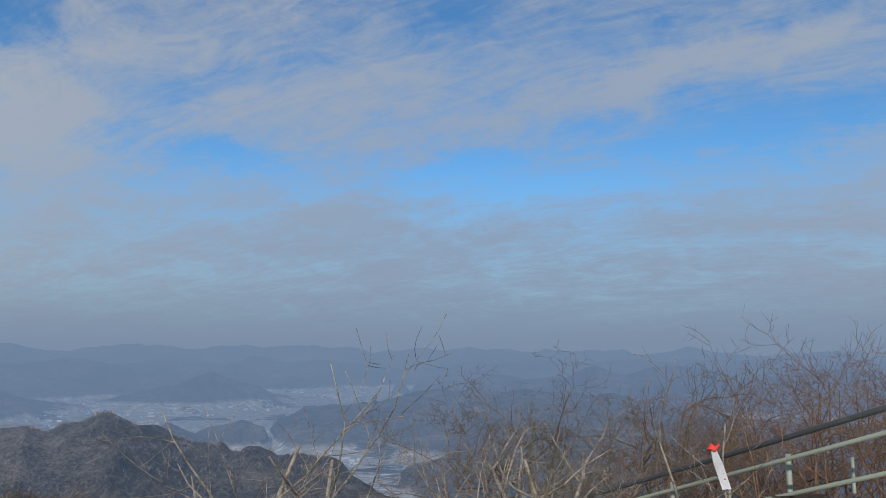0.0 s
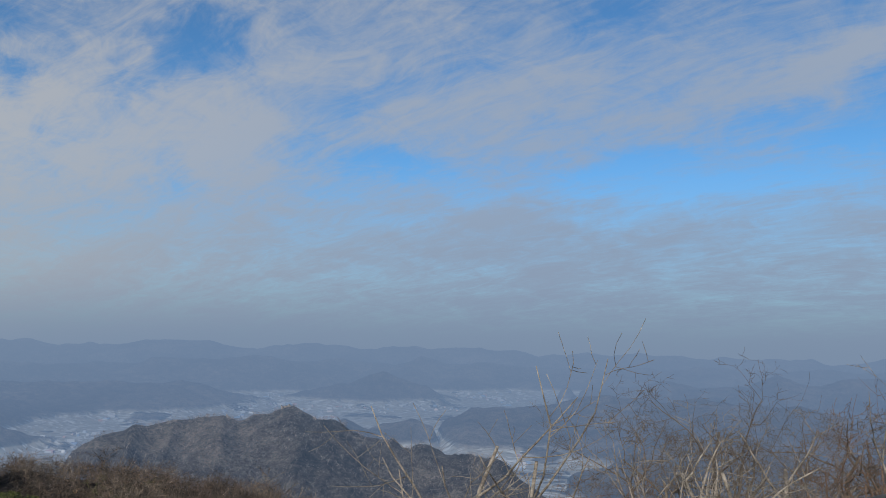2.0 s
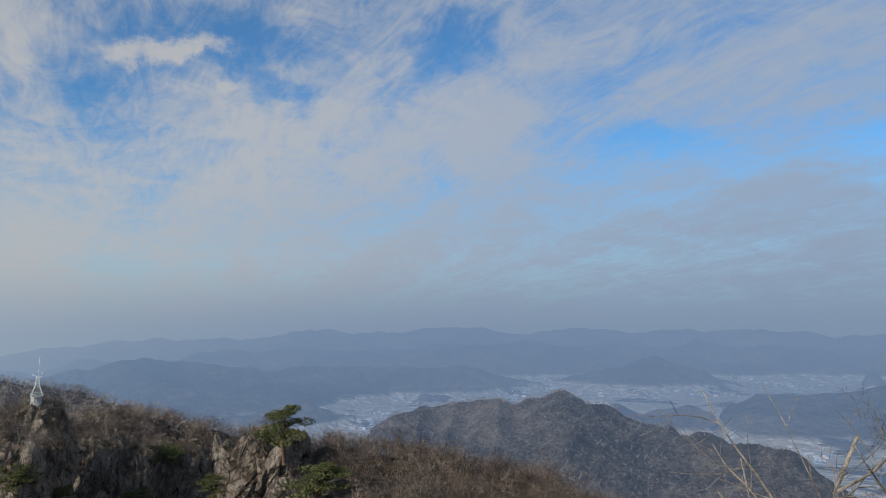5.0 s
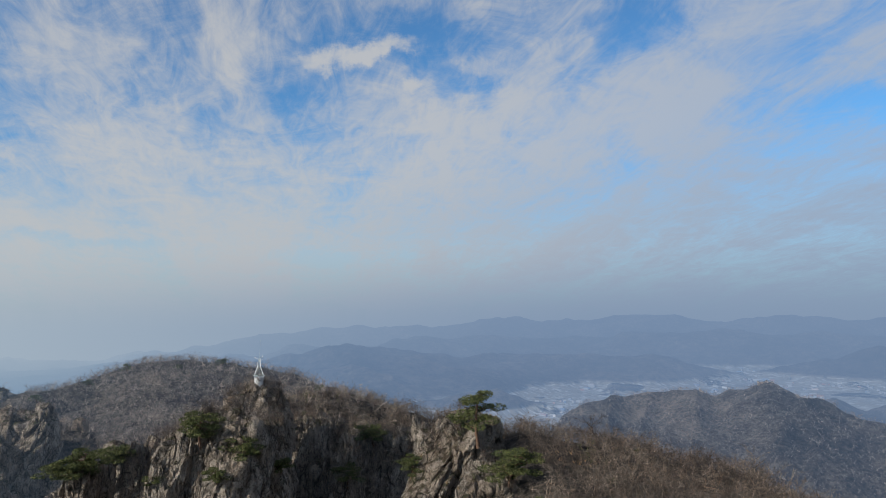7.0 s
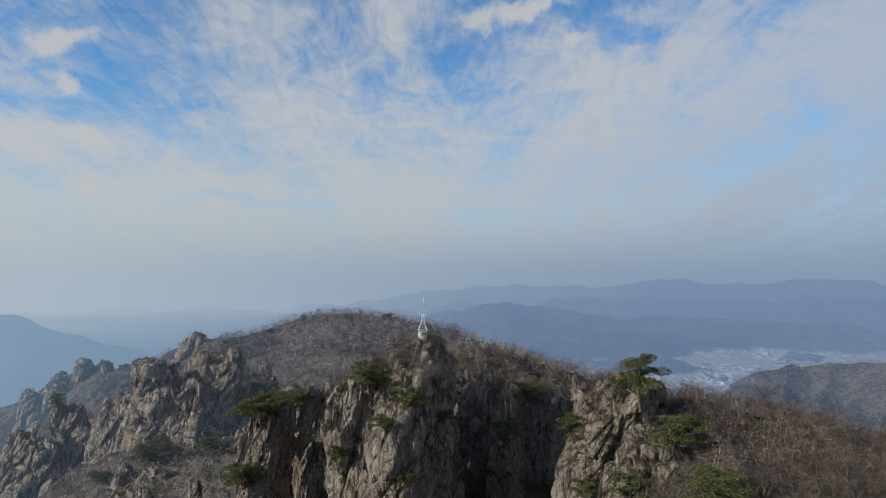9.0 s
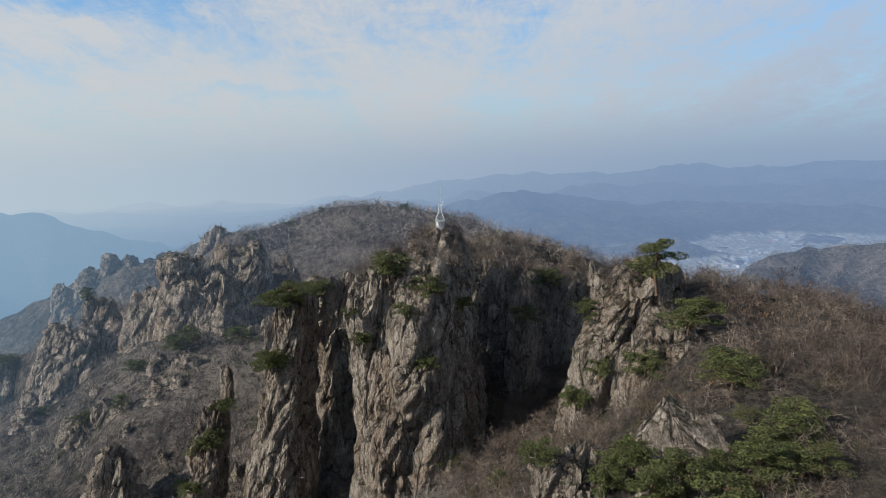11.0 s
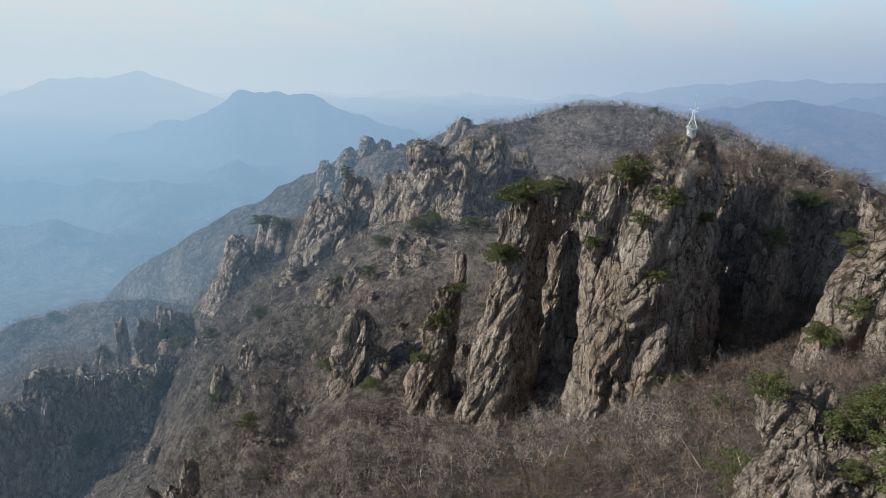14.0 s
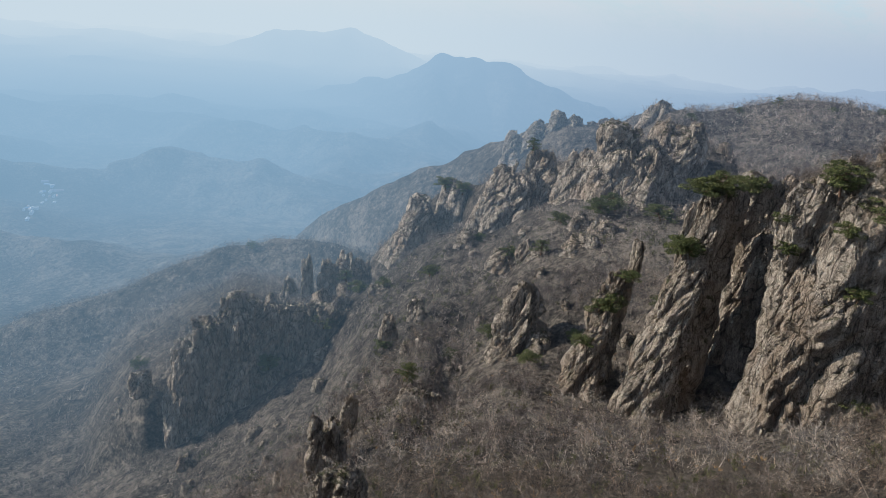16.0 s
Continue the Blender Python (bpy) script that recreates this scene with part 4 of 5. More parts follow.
bare_tree("sapling", SAPLING, 16.4, 4.3, head(16.4, 4.3, -8.8), 1, 0, 0.012, BARK_PALE, 7, (4, 2), 0.05)
bare_tree("sapling", SAPLING, 20.8, 4.8, head(20.8, 4.8, -9.2), 2, 0.3, 0.012, BARK_PALE, 8, (4, 2), 0.06)
bare_tree("small_tree", "pale bare tree with long bent limbs", -8.7, 6.6, head(-7, 6.6, -3.4), 3, 0.5, 0.045, BARK_PALE, 9, (6, 4, 3, 2), 0.15, (-0.05, 0.0))
OAK = "crooked dark leafless oak with a twiggy crown"
bare_tree("oak", OAK, -9.6, 17, head(-10, 17, -5.4), 3, 0.22, 0.10, BARK_DARK, 12, (8, 6, 5, 3), 0.25)
bare_tree("oak", OAK, -15.8, 18, head(-15.3, 18, -3.8), 2, 0.30, 0.12, BARK_DARK, 13, (8, 6, 5, 3), 0.25)
bare_tree("oak", OAK, -18.6, 20, head(-19, 20, -4.2), 3, 0.25, 0.10, BARK_DARK, 14, (8, 6, 5, 3), 0.25)
bare_tree("oak", OAK, -22.3, 19, head(-22, 19, -4.0), 3, 0.25, 0.09, BARK_DARK, 15, (8, 6, 5, 3), 0.25)
bare_tree("oak", OAK, -5.6, 21, head(-5.6, 21, -5.4), 3, 0.3, 0.08, BARK_DARK, 16, (8, 6, 5, 3), 0.25)
REDBUSH = "dense reddish leafless bush with upright twigs"
bare_tree("bush", REDBUSH, -25.5, 15, head(-25.5, 15, -1.8), 7, 0.42, 0.035, BARK_RED, 17, (7, 5, 3), 0.12)
bare_tree("bush", REDBUSH, -28.2, 15.5, head(-28.2, 15.5, -0.4), 7, 0.42, 0.035, BARK_RED, 18, (7, 5, 3), 0.12)
bare_tree("bush", REDBUSH, -31.2, 14.5, head(-31, 14.5, 0.2), 7, 0.42, 0.035, BARK_RED, 19, (7, 5, 3), 0.12)
bare_tree("bush", REDBUSH, -34.5, 14, head(-34, 14, 1.2), 7, 0.42, 0.035, BARK_RED, 20, (7, 5, 3), 0.12)
bare_tree("bush", REDBUSH, -20.6, 13, head(-20.6, 13, -3.4), 7, 0.5, 0.026, BARK_RED, 21, (6, 4, 3), 0.12)
bare_tree("bush", REDBUSH, -23.8, 12, head(-23.8, 12, -3.2), 7, 0.5, 0.026, BARK_RED, 22, (6, 4, 3), 0.12)
bare_tree("bush", REDBUSH, -13.2, 12.5, head(-13, 12.5, -5.0), 6, 0.5, 0.026, BARK_DARK, 23, (6, 4, 3), 0.12)
bare_tree("bush", REDBUSH, -16.8, 11.5, head(-17, 11.5, -4.6), 6, 0.5, 0.026, BARK_RED, 24, (6, 4, 3), 0.12)
bare_tree("bush", REDBUSH, -10.8, 11, head(-11, 11, -7), 5, 0.5, 0.022, BARK_DARK, 25, (7, 5, 3), 0.10)
bare_tree("bush", REDBUSH, -1.2, 10, head(-1, 10, -9.0), 4, 0.5, 0.022, BARK_RED, 26, (7, 5, 3), 0.10)
bare_tree("bush", REDBUSH, -28.0, 11, head(-28, 11, -3.2), 6, 0.5, 0.022, BARK_RED, 27, (6, 4, 3), 0.12)
bare_tree("bush", REDBUSH, -32.5, 10.5, head(-32, 10.5, -2.0), 6, 0.5, 0.022, BARK_RED, 28, (6, 4, 3), 0.12)
ribbon_tree = bare_tree("sapling", "tan bare sapling that carries a ribbon", -20.6, 5.7, head(-20.6, 5.7, -0.8), 2, 0.16, 0.020, BARK_PALE, 29, (5, 3, 2), 0.06)


def pine_template(seed, tall, wide):
    """Meshes of a wind-bent pine: a crooked trunk with limbs, and flat pads of needles."""
    rng = np.random.default_rng(seed)
    wood = Limbs()
    tris = []
    pts, d = [np.array((0, 0, -0.6))], np.array((rng.normal() * 0.15, rng.normal() * 0.15, 1.0))
    for _ in range(7):
        d = unit(d + rng.normal(size=3) * 0.16 + (0, 0, 0.1))
        pts.append(pts[-1] + d * (tall + 0.6) * 0.88 / 7)
    wood.tube(pts, np.linspace(0.13, 0.045, 8) * tall / 3.5, 6)
    for i in range(13):
        f = 0.36 + 0.64 * i / 12
        k = min(int(f * 7), 6)
        a = pts[k] + (pts[k + 1] - pts[k]) * (f * 7 - k)
        ang = i * 2.4 + rng.uniform(-0.5, 0.5)
        reach = wide * 0.5 * rng.uniform(0.35, 1.0) * (1.08 - 0.7 * max(0, f - 0.45))
        b = a + (math.cos(ang) * reach, math.sin(ang) * reach, rng.uniform(0.0, 0.28) * tall * 0.4)
        mid = (a + b) / 2 + (0, 0, 0.10)
        wood.tube([a, mid, b], [0.045, 0.032, 0.015], 4)
        for c, sz in ((b, 1.0), (mid + rng.normal(size=3) * 0.15, 0.7)):
            rad = wide * 0.19 * sz * rng.uniform(0.8, 1.2)
            m = int(260 * sz)
            u = rng.normal(size=(m, 3))
            u /= np.linalg.norm(u, axis=1)[:, None]
            u *= rng.uniform(0.35, 1.0, m)[:, None] ** 0.5
            q = c + u * (rad, rad, rad * 0.34) + (0, 0, rad * 0.15)
            w1 = rng.normal(size=(m, 3)) * (1, 1, 0.45) + (0, 0, 0.35)
            w1 /= np.linalg.norm(w1, axis=1)[:, None]
            w2 = np.cross(w1, rng.normal(size=(m, 3)))
            w2 /= np.linalg.norm(w2, axis=1)[:, None]
            s = rng.uniform(0.055, 0.115, m)[:, None] * wide / 4
            tris.append(np.stack([q - w1 * s - w2 * s * 0.45, q - w1 * s * 0.3 + w2 * s * 0.55, q + w1 * s * 1.2], 1).reshape(-1, 3))
    v = np.concatenate(tris)
    return wood.mesh("trunk", BARK_PINE), mesh_of("crown", v, np.arange(len(v)).reshape(-1, 3), NEEDLES)


def pine_thing(meshes, label):
    root = tagged(new("pine_tree"), label, "tree", "pines on the rocks")
    part("trunk", meshes[0], root)
    part("crown", meshes[1], root, "flat green pads of needles")
    return root


PINES = []
for k, (tall, wide) in enumerate(((3.2, 4.4), (4.2, 4.0), (2.4, 4.0), (3.6, 5.0))):
    meshes = pine_template(70 + k, tall, wide)
    PINES.append(pine_thing(meshes, "wind-bent green pine with flat needle pads on rock"))
def footing(az, el, d):
    """The ground or rock met from the lookout at that compass angle and height; else the ground at that distance."""
    eye = Vector((LOOKOUT[0], LOOKOUT[1], EYE))
    a, e = radians(az), radians(el)
    hit, place, *_ = scene.ray_cast(GRAPH, eye, Vector((-math.sin(a) * math.cos(e), math.cos(a) * math.cos(e), math.sin(e))), distance=600.0)
    if hit and d * 0.6 < (place - eye).length < d * 1.4:
        return place
    p = spot(az, d)
    return Vector((p.x, p.y, ground_z(p.x, p.y)))


# pines: compass angle and height of the foot, distance, size
first = list(PINES)
used = set()
pr = random.Random(9)
def pines(*places):
    for az, el, d, size in places:
        i = next(COUNT)
        k = (i * 7 + i // 3) % 4
        p = footing(az, el, d)
        m = Matrix.LocRotScale(p, Euler((pr.uniform(-0.08, 0.08), pr.uniform(-0.08, 0.08), pr.uniform(0, 6.28))), None)
        if k not in used:
            used.add(k)
            ob = first[k]
            ob.matrix_basis = m
        else:
            ob = copy_thing(first[k], m)
        size *= 1.2
        ob.scale = (size, size, size * pr.uniform(0.8, 1.0))


COUNT = iter(range(1000))
pines((67.3, -9.6, 105, 1.15), (64.6, -11.0, 103, 0.9), (54.3, -10.2, 115, 1.2), (49.5, -8.1, 95, 1.1), (46.1, -10.2, 90, 1.35), (43.8, -13.6, 80, 1.2), (56.3, -13.2, 110, 0.9), (75.4, -11.6, 100, 1.0))
pines((69.5, -14.6, 103, 0.7), (64.4, -16.6, 100, 0.7), (51.4, -13.0, 100, 0.8), (46.9, -17.2, 70, 0.9), (40.8, -16.8, 65, 1.0), (77.0, -16.0, 98, 0.9), (77.9, -12.2, 130, 1.0), (47.8, -23.6, 50, 0.75))
pines((47.0, -18.4, 58, 0.8), (43.7, -24.4, 48, 0.8), (40.5, -17.4, 62, 0.95), (38.0, -21.4, 52, 0.85), (41.3, -28.4, 42, 0.75), (49.8, -25.4, 50, 0.65), (38.4, -24.0, 48, 0.8), (56.8, -30.6, 60, 0.8))
pines((76.4, -16.2, 98, 0.8), (82.7, -21.4, 112, 0.9), (84.2, -24.2, 110, 0.9), (83.4, -24.4, 112, 0.8), (98.4, -29.0, 110, 0.9), (74.6, -11.2, 100, 1.0), (66.0, -12.6, 103, 0.6), (48.4, -20.6, 55, 0.8))
pines((36.2, -22.6, 50, 0.9), (35.4, -19.6, 58, 0.9), (46.2, -26.6, 46, 0.7), (39.6, -26.0, 46, 0.8), (44.0, -28.6, 42, 0.7), (73.2, -10.6, 112, 1.0), (70.6, -12.4, 106, 0.6), (61.4, -12.0, 110, 0.7))
pines((58.6, -20.6, 112, 0.7), (52.2, -19.6, 100, 0.8), (50.4, -17.2, 96, 0.7), (80.9, -18.8, 106, 0.6), (66.0, -4.0, 352, 1.25), (69.0, -4.2, 355, 0.9), (72.5, -4.3, 355, 0.9), (75.0, -5.1, 350, 0.8))
pines((58.6, -6.3, 300, 0.9), (78.2, -6.0, 345, 0.9), (96.4, -13.4, 262, 1.7), (95.0, -13.6, 262, 1.4), (89.8, -9.9, 232, 1.0), (82.6, -13.6, 205, 1.3), (84.0, -14.2, 200, 1.4), (79.0, -13.9, 200, 1.3))
pines((86.8, -15.2, 195, 1.2), (93.4, -17.4, 210, 1.2), (104.2, -21.4, 240, 1.2), (103.0, -22.2, 235, 1.3), (110.6, -28.2, 215, 1.5), (106.0, -25.0, 225, 1.2), (121.0, -27.6, 214, 1.4), (112.0, -19.0, 425, 1.6))
pines((101.0, -21.8, 200, 1.0), (97.2, -20.6, 190, 1.1), (91.6, -24.8, 135, 0.9), (87.4, -26.4, 120, 0.8), (100.6, -26.6, 140, 1.0), (95.0, -26.8, 135, 0.8), (88.0, -17.9, 165, 0.9), (90.6, -18.4, 170, 0.9))
pines((58.0, -25.6, 85, 0.6), (62.0, -24.2, 95, 0.7), (55.4, -24.0, 90, 0.7), (49.0, -24.0, 50, 0.50), (45.3, -25.9, 47, 0.46), (41.3, -23.8, 48, 0.56), (37.9, -21.4, 52, 0.56), (41.3, -27.9, 43, 0.50))
pines((39.2, -19.7, 56, 0.50), (37.2, -23.9, 48, 0.56), (44.9, -28.6, 42, 0.46), (43.4, -28.0, 44, 0.50), (47.4, -23.6, 55, 0.50), (46.4, -26.8, 47, 0.37), (36.6, -27.0, 44, 0.56), (39.8, -22.2, 52, 0.43))
pines((34.0, -22.6, 50, 0.56), (48.2, -28.0, 44, 0.37))

MAST_FOOT = scene.ray_cast(GRAPH, spot(63.1, 117.0, 60.0), Vector((0, 0, -1)))[1]

# ---------------------------------------------------------------- undergrowth
FINE = [shrub_template(rs, 4, 5, 0.0042, 5) for _ in range(6)]
az, r, rng = sprinkle(2500, 14, 131, 20, 74, 10, 0.25)
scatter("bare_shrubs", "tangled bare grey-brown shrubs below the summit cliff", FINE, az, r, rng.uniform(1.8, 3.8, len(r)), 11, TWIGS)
az, r, rng = sprinkle(3600, 14, 64, 70, 135, 11, 0.28)
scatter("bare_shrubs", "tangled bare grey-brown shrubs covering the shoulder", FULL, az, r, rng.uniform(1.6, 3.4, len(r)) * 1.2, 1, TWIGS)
az, r, rng = sprinkle(4700, 62, 131, 70, 150, 12, 0.28)
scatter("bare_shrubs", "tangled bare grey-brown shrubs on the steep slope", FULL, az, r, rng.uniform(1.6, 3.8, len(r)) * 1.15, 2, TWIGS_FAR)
az, r, rng = sprinkle(8000, 50, 131, 125, 300, 13, 0.30, 26.0)
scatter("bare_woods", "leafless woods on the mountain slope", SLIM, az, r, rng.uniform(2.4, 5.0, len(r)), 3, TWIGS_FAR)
az, r, rng = sprinkle(5600, 52, 133, 300, 470, 14, 0.30, 40.0)
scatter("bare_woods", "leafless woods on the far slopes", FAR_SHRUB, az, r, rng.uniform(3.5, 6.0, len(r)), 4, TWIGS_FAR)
az, r, rng = sprinkle(1500, -42, 24, 9, 70, 15, 0.30, 9.0)
scatter("bare_shrubs", "tangled bare reddish shrubs below the summit", FULL, az, r, rng.uniform(1.0, 2.2, len(r)), 5, TWIGS)
az, r, rng = sprinkle(1400, 50.5, 71, 104, 136, 16, 0.2, 9.0)
scatter("bare_shrubs", "leafless brush on the cliff's head", FULL, az, r, rng.uniform(2.6, 4.6, len(r)), 6, TWIGS)
LOW = [shrub_template(rs, 5, 4, 0.035, 3) for _ in range(4)]
az, r, rng = sprinkle(3600, 33, 118, 38, 230, 17, 0.46, 14.0)
scatter("evergreen_shrubs", "low dull green shrubs between the bare ones", LOW, az, r, rng.uniform(0.9, 1.9, len(r)), 7, EVERGREEN)
az, r, rng = sprinkle(3600, 8, 42, 600, 930, 21, 0.3, 60.0)
scatter("bare_woods", "leafless woods on a wooded hill", FAR_SHRUB, az, r, rng.uniform(4.0, 8.0, len(r)), 10, TWIGS_FAR)
az, r, rng = sprinkle(5200, 50, 84, 215, 390, 22, 0.2, 30.0)
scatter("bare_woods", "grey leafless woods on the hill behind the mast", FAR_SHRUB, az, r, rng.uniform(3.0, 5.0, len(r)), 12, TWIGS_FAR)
az, r, rng = sprinkle(900, 47, 63, 96, 122, 23, 0.15, 9.0)
scatter("bare_shrubs", "dark leafless brush on the bank beside the cliff", FULL, az, r, rng.uniform(2.0, 3.6, len(r)), 13, TWIGS)
az, r, rng = sprinkle(900, 48, 64, 134, 176, 24, 0.15, 9.0)
scatter("bare_shrubs", "leafless brush on the brow behind the cliff", FULL, az, r, rng.uniform(2.4, 4.2, len(r)), 14, TWIGS)
TUFT = [shrub_template(rs, 16, 0, 0.03, 0) for _ in range(3)]
az, r, rng = sprinkle(1500, 34, 108, 36, 126, 18, 0.52, 10.0)
scatter("dry_grass", "tufts of dry orange-brown grass", TUFT, az, r, rng.uniform(0.5, 1.1, len(r)), 8, GRASS)

TALL = [shrub_template(rs, 3, 6, 0.0065, 5) for _ in range(5)]
az, r, rng = sprinkle(520, 16, 118, 30, 150, 19, 0.3, 20.0)
scatter("bare_trees", "taller pale leafless trees standing out of the brush", TALL, az, r, rng.uniform(3.6, 6.0, len(r)), 9, TWIGS)

# ---------------------------------------------------------------- boulders strewn over the slopes
br = random.Random(31)
SEEDS = [tower(100 + 2 * k, 150 + 9 * k, 4.2, 3.8, -100, -96.2, 140 + k, 0.6, 0, 0, 0.20, 1.0, 20, "grey granite boulder half buried among shrubs", "boulder") for k in range(5)]
for i in range(96):
    az, d = br.uniform(74, 124), br.uniform(88, 270)
    p = spot(az, d)
    if any(math.hypot(p.x - x, p.y - y) < rad + 2 for x, y, rad in ROCKS):
        continue
    size = br.choice((0.35, 0.5, 0.6, 0.8, 1.1)) * (0.7 + d / 400)
    z = ground_z(p.x, p.y) - 1.5 * size
    m = Matrix.LocRotScale((p.x, p.y, z), Euler((br.uniform(-0.15, 0.15), br.uniform(-0.15, 0.15), br.uniform(0, 6.28))), None)
    if i < 5:
        ob = SEEDS[i]
        ob.matrix_basis = m
    else:
        ob = copy_thing(SEEDS[i % 5], m)
    ob.scale = (size * br.uniform(0.8, 1.4), size * br.uniform(0.8, 1.3), size * br.uniform(0.8, 1.5))

# ---------------------------------------------------------------- built things
def plain(name, colour, rough=0.5, metal=0.0, wear=(0.2, 0.18, 0.15), amount=0.35, scale=8.0):
    m, n = shader(name)
    p = n.add("ShaderNodeNewGeometry").outputs["Position"]
    v, f = n.noise(p, scale, 6, 0.65), n.noise(p, scale * 9, 3, 0.6)
    col = n.mix(n.span(v, 0.5, 0.72, 0.0, amount), colour, wear)
    n.add("ShaderNodeOutputMaterial", {"Surface": finish(n, col, rough, f, 0.15, 0.004, metal)})
    return m


RAIL_GREY = plain("painted_rail", (0.22, 0.25, 0.21), 0.5, 0.0, (0.30, 0.27, 0.22))
RAIL_DARK = plain("dark_handrail", (0.045, 0.048, 0.052), 0.45, 0.0, (0.10, 0.10, 0.10))
MAST_WHITE = plain("mast_paint", (0.62, 0.64, 0.64), 0.45, 0.0, (0.45, 0.46, 0.46))
MAST_GREEN = plain("mast_steel", (0.42, 0.50, 0.47), 0.4, 0.3, (0.5, 0.52, 0.5))
RIBBON_WHITE = plain("ribbon_cloth", (0.78, 0.77, 0.80), 0.7, 0.0, (0.62, 0.60, 0.66), 0.4, 30.0)
RIBBON_RED = plain("ribbon_knot", (0.62, 0.06, 0.05), 0.7, 0.0, (0.45, 0.05, 0.05), 0.4, 30.0)


def bar(name, a, b, radius, material, parent, label="", sides=10):
    limb = Limbs()
    a, b = np.array(a, float), np.array(b, float)
    limb.tube([a, a + (b - a) * 0.5, b], [radius] * 3, sides)
    return part(name, limb.mesh(name, material), parent, label)


def fence():
    root = tagged(new("handrail_fence"), "grey metal stair railing with a dark top rail", "fence")

    def line(f, el_drop):
        # along the stair, f from its lower to its upper end
        az = -14.0 - 22.0 * f
        d = 11.0 - 3.0 * f
        z = rise(11.0, -11.7) + (rise(8.0, -4.0) - rise(11.0, -11.7)) * f - el_drop
        return Vector((TREE_EYE[0] - math.sin(radians(az)) * d, TREE_EYE[1] + math.cos(radians(az)) * d, z))

    bar("top_rail", line(-0.25, 0), line(1.25, 0), 0.030, RAIL_DARK, root, "dark round handrail")
    bar("rail", line(-0.25, 0.22), line(1.25, 0.22), 0.022, RAIL_GREY, root)
    bar("rail", line(-0.25, 0.58), line(1.25, 0.58), 0.022, RAIL_GREY, root)
    for f in (-0.2, 0.16, 0.52, 0.88, 1.22):
        p = line(f, 0)
        bar("post", (p.x, p.y, min(ground_z(p.x, p.y), p.z - 0.9) - 0.2), p, 0.032, RAIL_GREY, root)
    for f in (-0.02, 0.34, 0.70, 1.06):
        bar("baluster", line(f, 0.58), line(f, 0.22), 0.018, RAIL_GREY, root)
    return root


fence()


def ribbon():
    """A trail ribbon tied to the sapling."""
    root = tagged(new("trail_ribbon"), "white cloth trail ribbon tied with red", "ribbon")
    d = 5.55
    top = Vector((TREE_EYE[0] - math.sin(radians(-20.7)) * d, TREE_EYE[1] + math.cos(radians(-20.7)) * d, rise(d, -8.3)))
    low = Vector((TREE_EYE[0] - math.sin(radians(-21.5)) * d, TREE_EYE[1] + math.cos(radians(-21.5)) * d, rise(d, -11.0)))
    down = low - top
    side = Vector((math.cos(radians(-20)), math.sin(radians(-20)), 0.15)).normalized()
    out = down.cross(side).normalized()
    bm = bmesh.new()
    rows = []
    for i in range(13):
        f = i / 12
        wd = 0.018 + 0.012 * min(1, f * 3)
        ripple = 0.008 * math.sin(f * 7.0)
        c = top + down * f + out * ripple
        rows.append([bm.verts.new(c + side * wd * s + out * 0.004 * math.sin(s * 2 + f * 5)) for s in (-1, -0.33, 0.33, 1)])
    for a, b in zip(rows, rows[1:]):
        for k in range(3):
            bm.faces.new((a[k], a[k + 1], b[k + 1], b[k]))
    bmesh.ops.solidify(bm, geom=bm.faces[:], thickness=0.0015)
    me = bpy.data.meshes.new("cloth")
    bm.to_mesh(me)
    me.materials.append(RIBBON_WHITE)
    part("cloth", me, root)
    knot = Limbs()
    for k in range(3):
        a = np.array(top) + np.array((0.012 * (k - 1), 0.0, 0.012 * k))
        pts = [a + np.array((0.026 * math.cos(t), 0.02 * math.sin(t), 0.010 * math.sin(2 * t + k))) for t in np.linspace(0, 6.0, 12)]
        knot.tube(pts, [0.009] * 12, 6)
    part("knot", knot.mesh("knot", RIBBON_RED), root, "red knot of cloth")
    for k, (f, wd) in enumerate(((0.42, 0.6), (0.60, 0.5), (0.74, 0.55))):
        bm = bmesh.new()
        c = top + down * f - out * 0.009
        vs = [bm.verts.new(c + side * 0.026 * wd * s + down * t) for s, t in ((-1, 0), (1, 0), (1, 0.035), (-1, 0.035))]
        bm.faces.new(vs)
        me = bpy.data.meshes.new("print_bar")
        bm.to_mesh(me)
        me.materials.append(RIBBON_RED if k == 2 else RAIL_DARK)
        part("print_bar", me, root, "faint printed line")
    return root


ribbon()


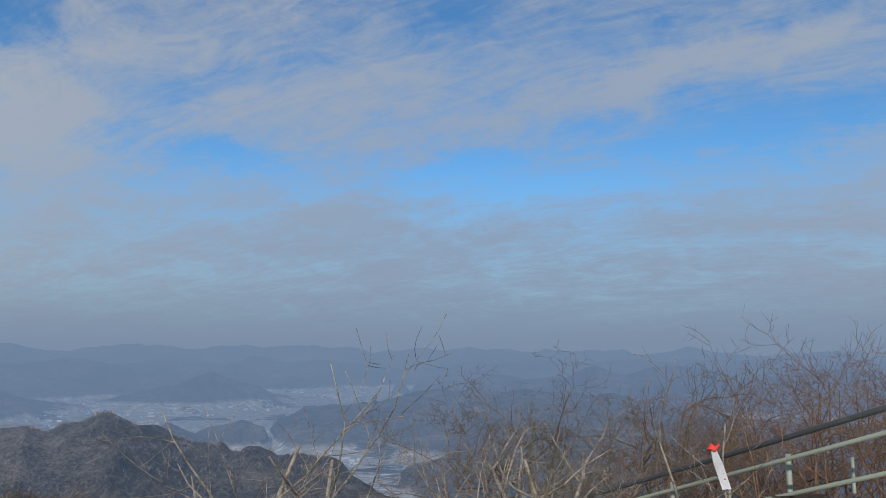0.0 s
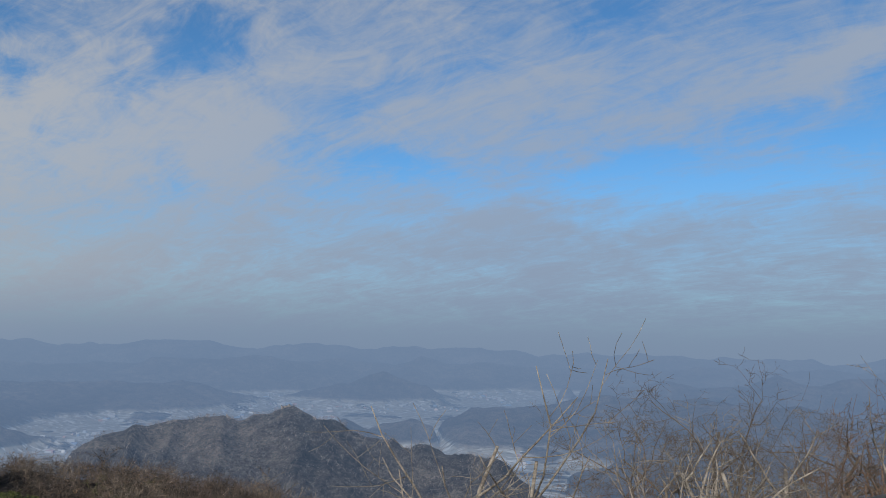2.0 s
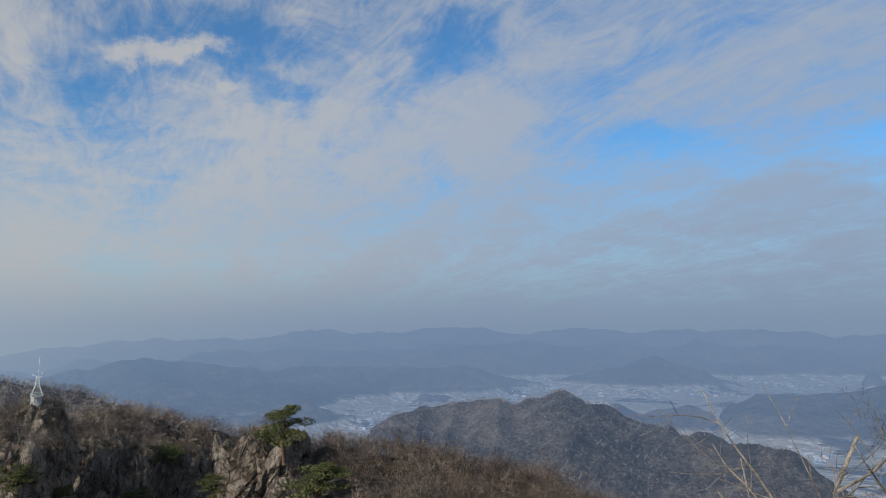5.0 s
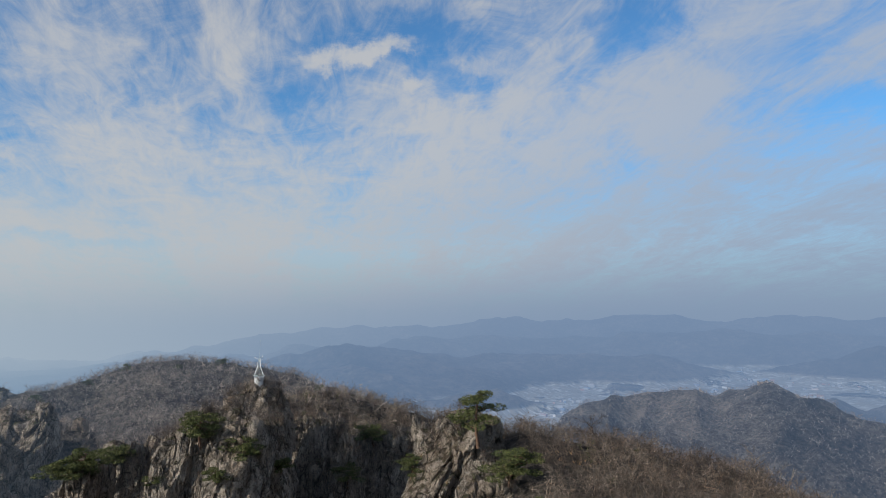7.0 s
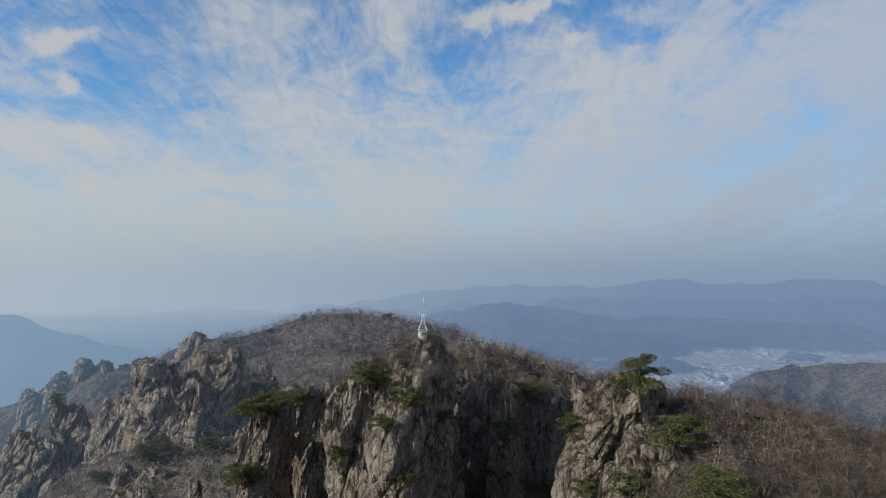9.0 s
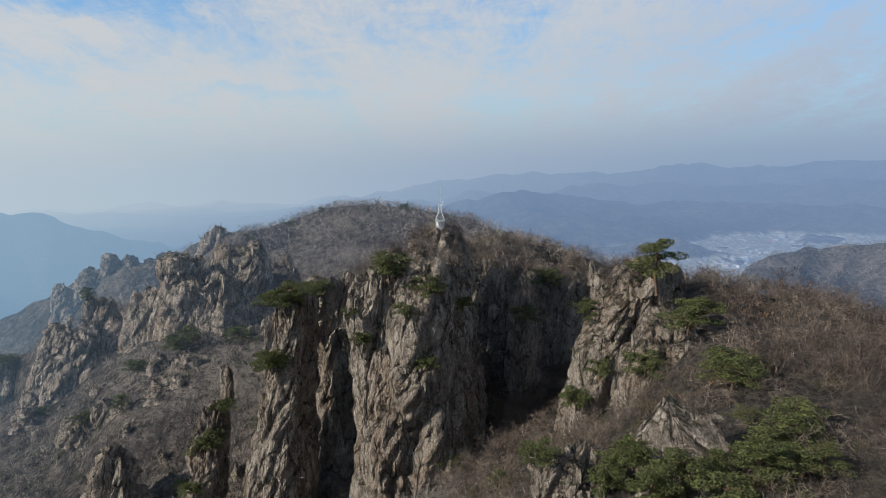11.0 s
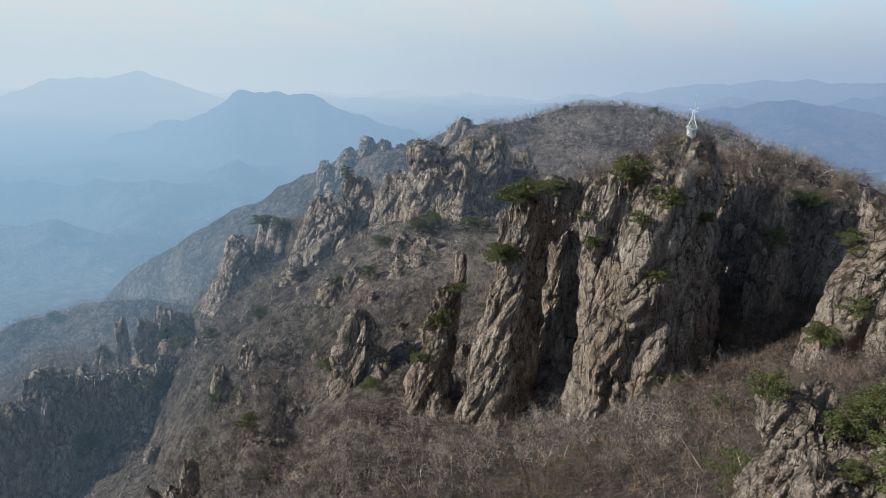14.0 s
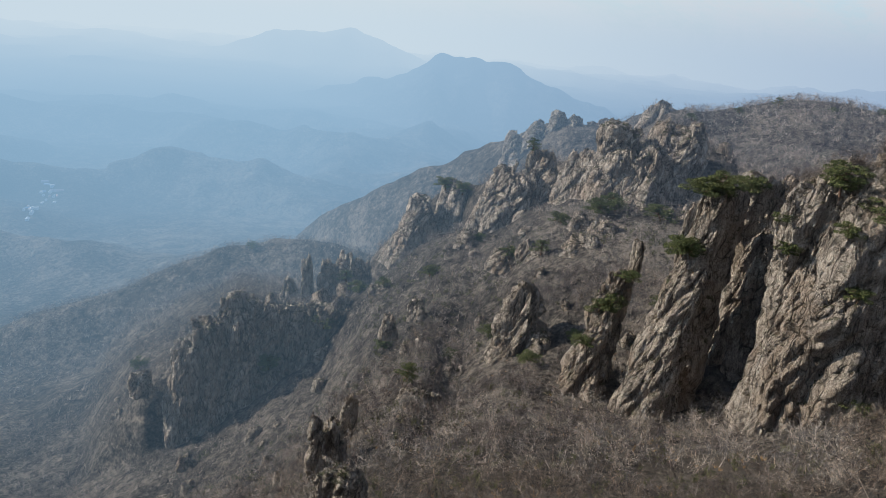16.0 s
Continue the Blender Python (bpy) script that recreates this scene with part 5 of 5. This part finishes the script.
def mast():
    """The weather mast on the cliff's head."""
    foot = MAST_FOOT
    root = tagged(new("weather_mast"), "white and green steel instrument mast on a round base", "mast")
    root.location = foot
    root.scale = (0.9, 0.9, 0.86)
    root.rotation_euler = (0, radians(2.2), 0)
    base = Limbs()
    base.tube([(0, 0, -1.2), (0, 0, 0.9), (0, 0, 1.0), (0, 0, 1.12)], [0.80, 0.80, 0.86, 0.86], 20)
    base.tube([(0, 0, 1.12), (0, 0, 1.16)], [0.86, 0.05], 20)
    part("base", base.mesh("base", MAST_WHITE), root, "white round base")
    deck = Limbs()
    for k in range(4):
        a = k * math.pi / 2 + 0.4
        deck.tube([(math.cos(a) * 1.25, math.sin(a) * 1.25, 1.3), (math.cos(a + 1.57) * 1.25, math.sin(a + 1.57) * 1.25, 1.3)], [0.05, 0.05], 6)
        deck.tube([(0, 0, 1.2), (math.cos(a) * 1.25, math.sin(a) * 1.25, 1.3)], [0.05, 0.05], 6)
    part("platform", deck.mesh("platform", MAST_GREEN), root)
    for k in range(4):
        a = k * math.pi / 2 + 0.4
        leg = Limbs()
        leg.tube([(math.cos(a) * 1.1, math.sin(a) * 1.1, 1.3), (math.cos(a) * 0.34, math.sin(a) * 0.34, 2.9), (math.cos(a) * 0.26, math.sin(a) * 0.26, 4.3)], [0.036, 0.036, 0.032], 6)
        part("leg", leg.mesh("leg", MAST_WHITE), root)
        brace = Limbs()
        for z in (1.7, 2.4, 3.1, 3.8):
            r0 = np.interp(z, (1.3, 2.9, 4.3), (1.1, 0.34, 0.26))
            r1 = np.interp(z + 0.6, (1.3, 2.9, 4.3), (1.1, 0.34, 0.26))
            b = a + math.pi / 2
            brace.tube([(math.cos(a) * r0, math.sin(a) * r0, z), (math.cos(b) * r1, math.sin(b) * r1, z + 0.6)], [0.017, 0.017], 5)
            brace.tube([(math.cos(b) * r0, math.sin(b) * r0, z), (math.cos(a) * r0, math.sin(a) * r0, z)], [0.017, 0.017], 5)
        part("brace", brace.mesh("brace", MAST_GREEN), root)
    for a, z, ln in ((0.2, 3.9, 0.8), (2.6, 3.6, 1.0), (4.3, 4.2, 0.7), (1.4, 4.4, 0.6)):
        arm = Limbs()
        tip = (math.cos(a) * ln, math.sin(a) * ln, z + 0.25)
        arm.tube([(0, 0, z), tip], [0.035, 0.03], 5)
        arm.tube([tip, (tip[0], tip[1], tip[2] + 0.22)], [0.09, 0.07], 8)
        part("instrument_arm", arm.mesh("instrument_arm", MAST_WHITE), root)
    bar("rod", (0.1, 0, 4.0), (0.22, 0, 7.7), 0.022, MAST_GREEN, root, "tall thin grey lightning rod", 8)
    return root


mast()
tower(-33.0, 7.2, 1.1, 0.9, ground_z(*spot(-33.0, 7.2).xy) - 0.4, 0.50, 120, 0.8, 0, 0, 0.5, 0.7, 20, "pale tan boulder beside the stair railing", "boulder", 0.6)


# ---------------------------------------------------------------- the valley's houses
def house_material():
    m, n = shader("far_houses")
    col = n.ramp(n.add("ShaderNodeNewGeometry").outputs["Random Per Island"], ((0.0, (0.55, 0.56, 0.58)), (0.5, (0.42, 0.44, 0.47)), (0.7, (0.20, 0.32, 0.50)), (0.85, (0.45, 0.25, 0.2)), (1.0, (0.85, 0.85, 0.85))))
    # haze glow painted over the walls and roofs
    with_painted_haze(n, finish(n, col, 0.7))
    return m


def houses(name, label, az, r, seed, size):
    """Gabled houses and long sheds, each with walls and a pitched roof."""
    rng = np.random.default_rng(seed)
    p = at(az, r, land(az, r))
    shape = np.array([(-1, -1, -1), (1, -1, -1), (1, 1, -1), (-1, 1, -1), (-1, -1, 1), (1, -1, 1), (1, 1, 1), (-1, 1, 1), (-1, 0, 1.7), (1, 0, 1.7)], float)
    quads = np.array([(0, 1, 5, 4), (2, 3, 7, 6), (1, 2, 6, 5), (3, 0, 4, 7), (4, 5, 9, 8), (6, 7, 8, 9)])
    turn = rng.choice([0.3, 0.5, 1.9, 2.1], len(p)) + rng.normal(size=len(p)) * 0.1
    lx, ly, lz = rng.uniform(0.5, 2.2, len(p)) * size, rng.uniform(0.4, 0.8, len(p)) * size, rng.uniform(0.3, 0.6, len(p)) * size
    c, s = np.cos(turn)[:, None], np.sin(turn)[:, None]
    x, y = shape[None, :, 0] * lx[:, None], shape[None, :, 1] * ly[:, None]
    v = np.stack([x * c - y * s + p[:, 0:1], x * s + y * c + p[:, 1:2], shape[None, :, 2] * lz[:, None] + p[:, 2:3] + lz[:, None] * 0.8], -1)
    f = (quads[None] + 10 * np.arange(len(p))[:, None, None]).reshape(-1, 4)
    return tagged(new(name, mesh_of(name, v.reshape(-1, 3), f, HOUSES)), label, "buildings", kind="stuff")


HOUSES = house_material()
hr = np.random.default_rng(8)
haz, hd = hr.uniform(6, 46, 3600), hr.uniform(1850, 4200, 3600)
low = (land(haz, hd) < np.interp(hd, (2000, 4700), (-320, -252))) & (fbm(at(haz, hd) / 160.0, 3, 77) > 0.5)
houses("valley_town", "scattered pale houses and greenhouses on the valley floor", haz[low], hd[low], 5, 5.5)
haz = np.concatenate([hr.normal(119.0, 1.6, 26), hr.normal(115.6, 0.8, 18), hr.normal(126.3, 0.4, 16), hr.normal(127.6, 0.3, 10)])
hd = np.concatenate([hr.normal(1480, 30, 26), hr.normal(1330, 30, 18), hr.normal(1130, 25, 16), hr.normal(980, 20, 10)])
houses("hamlet", "small pale farm houses in the hazy valley", haz, hd, 6, 2.6)
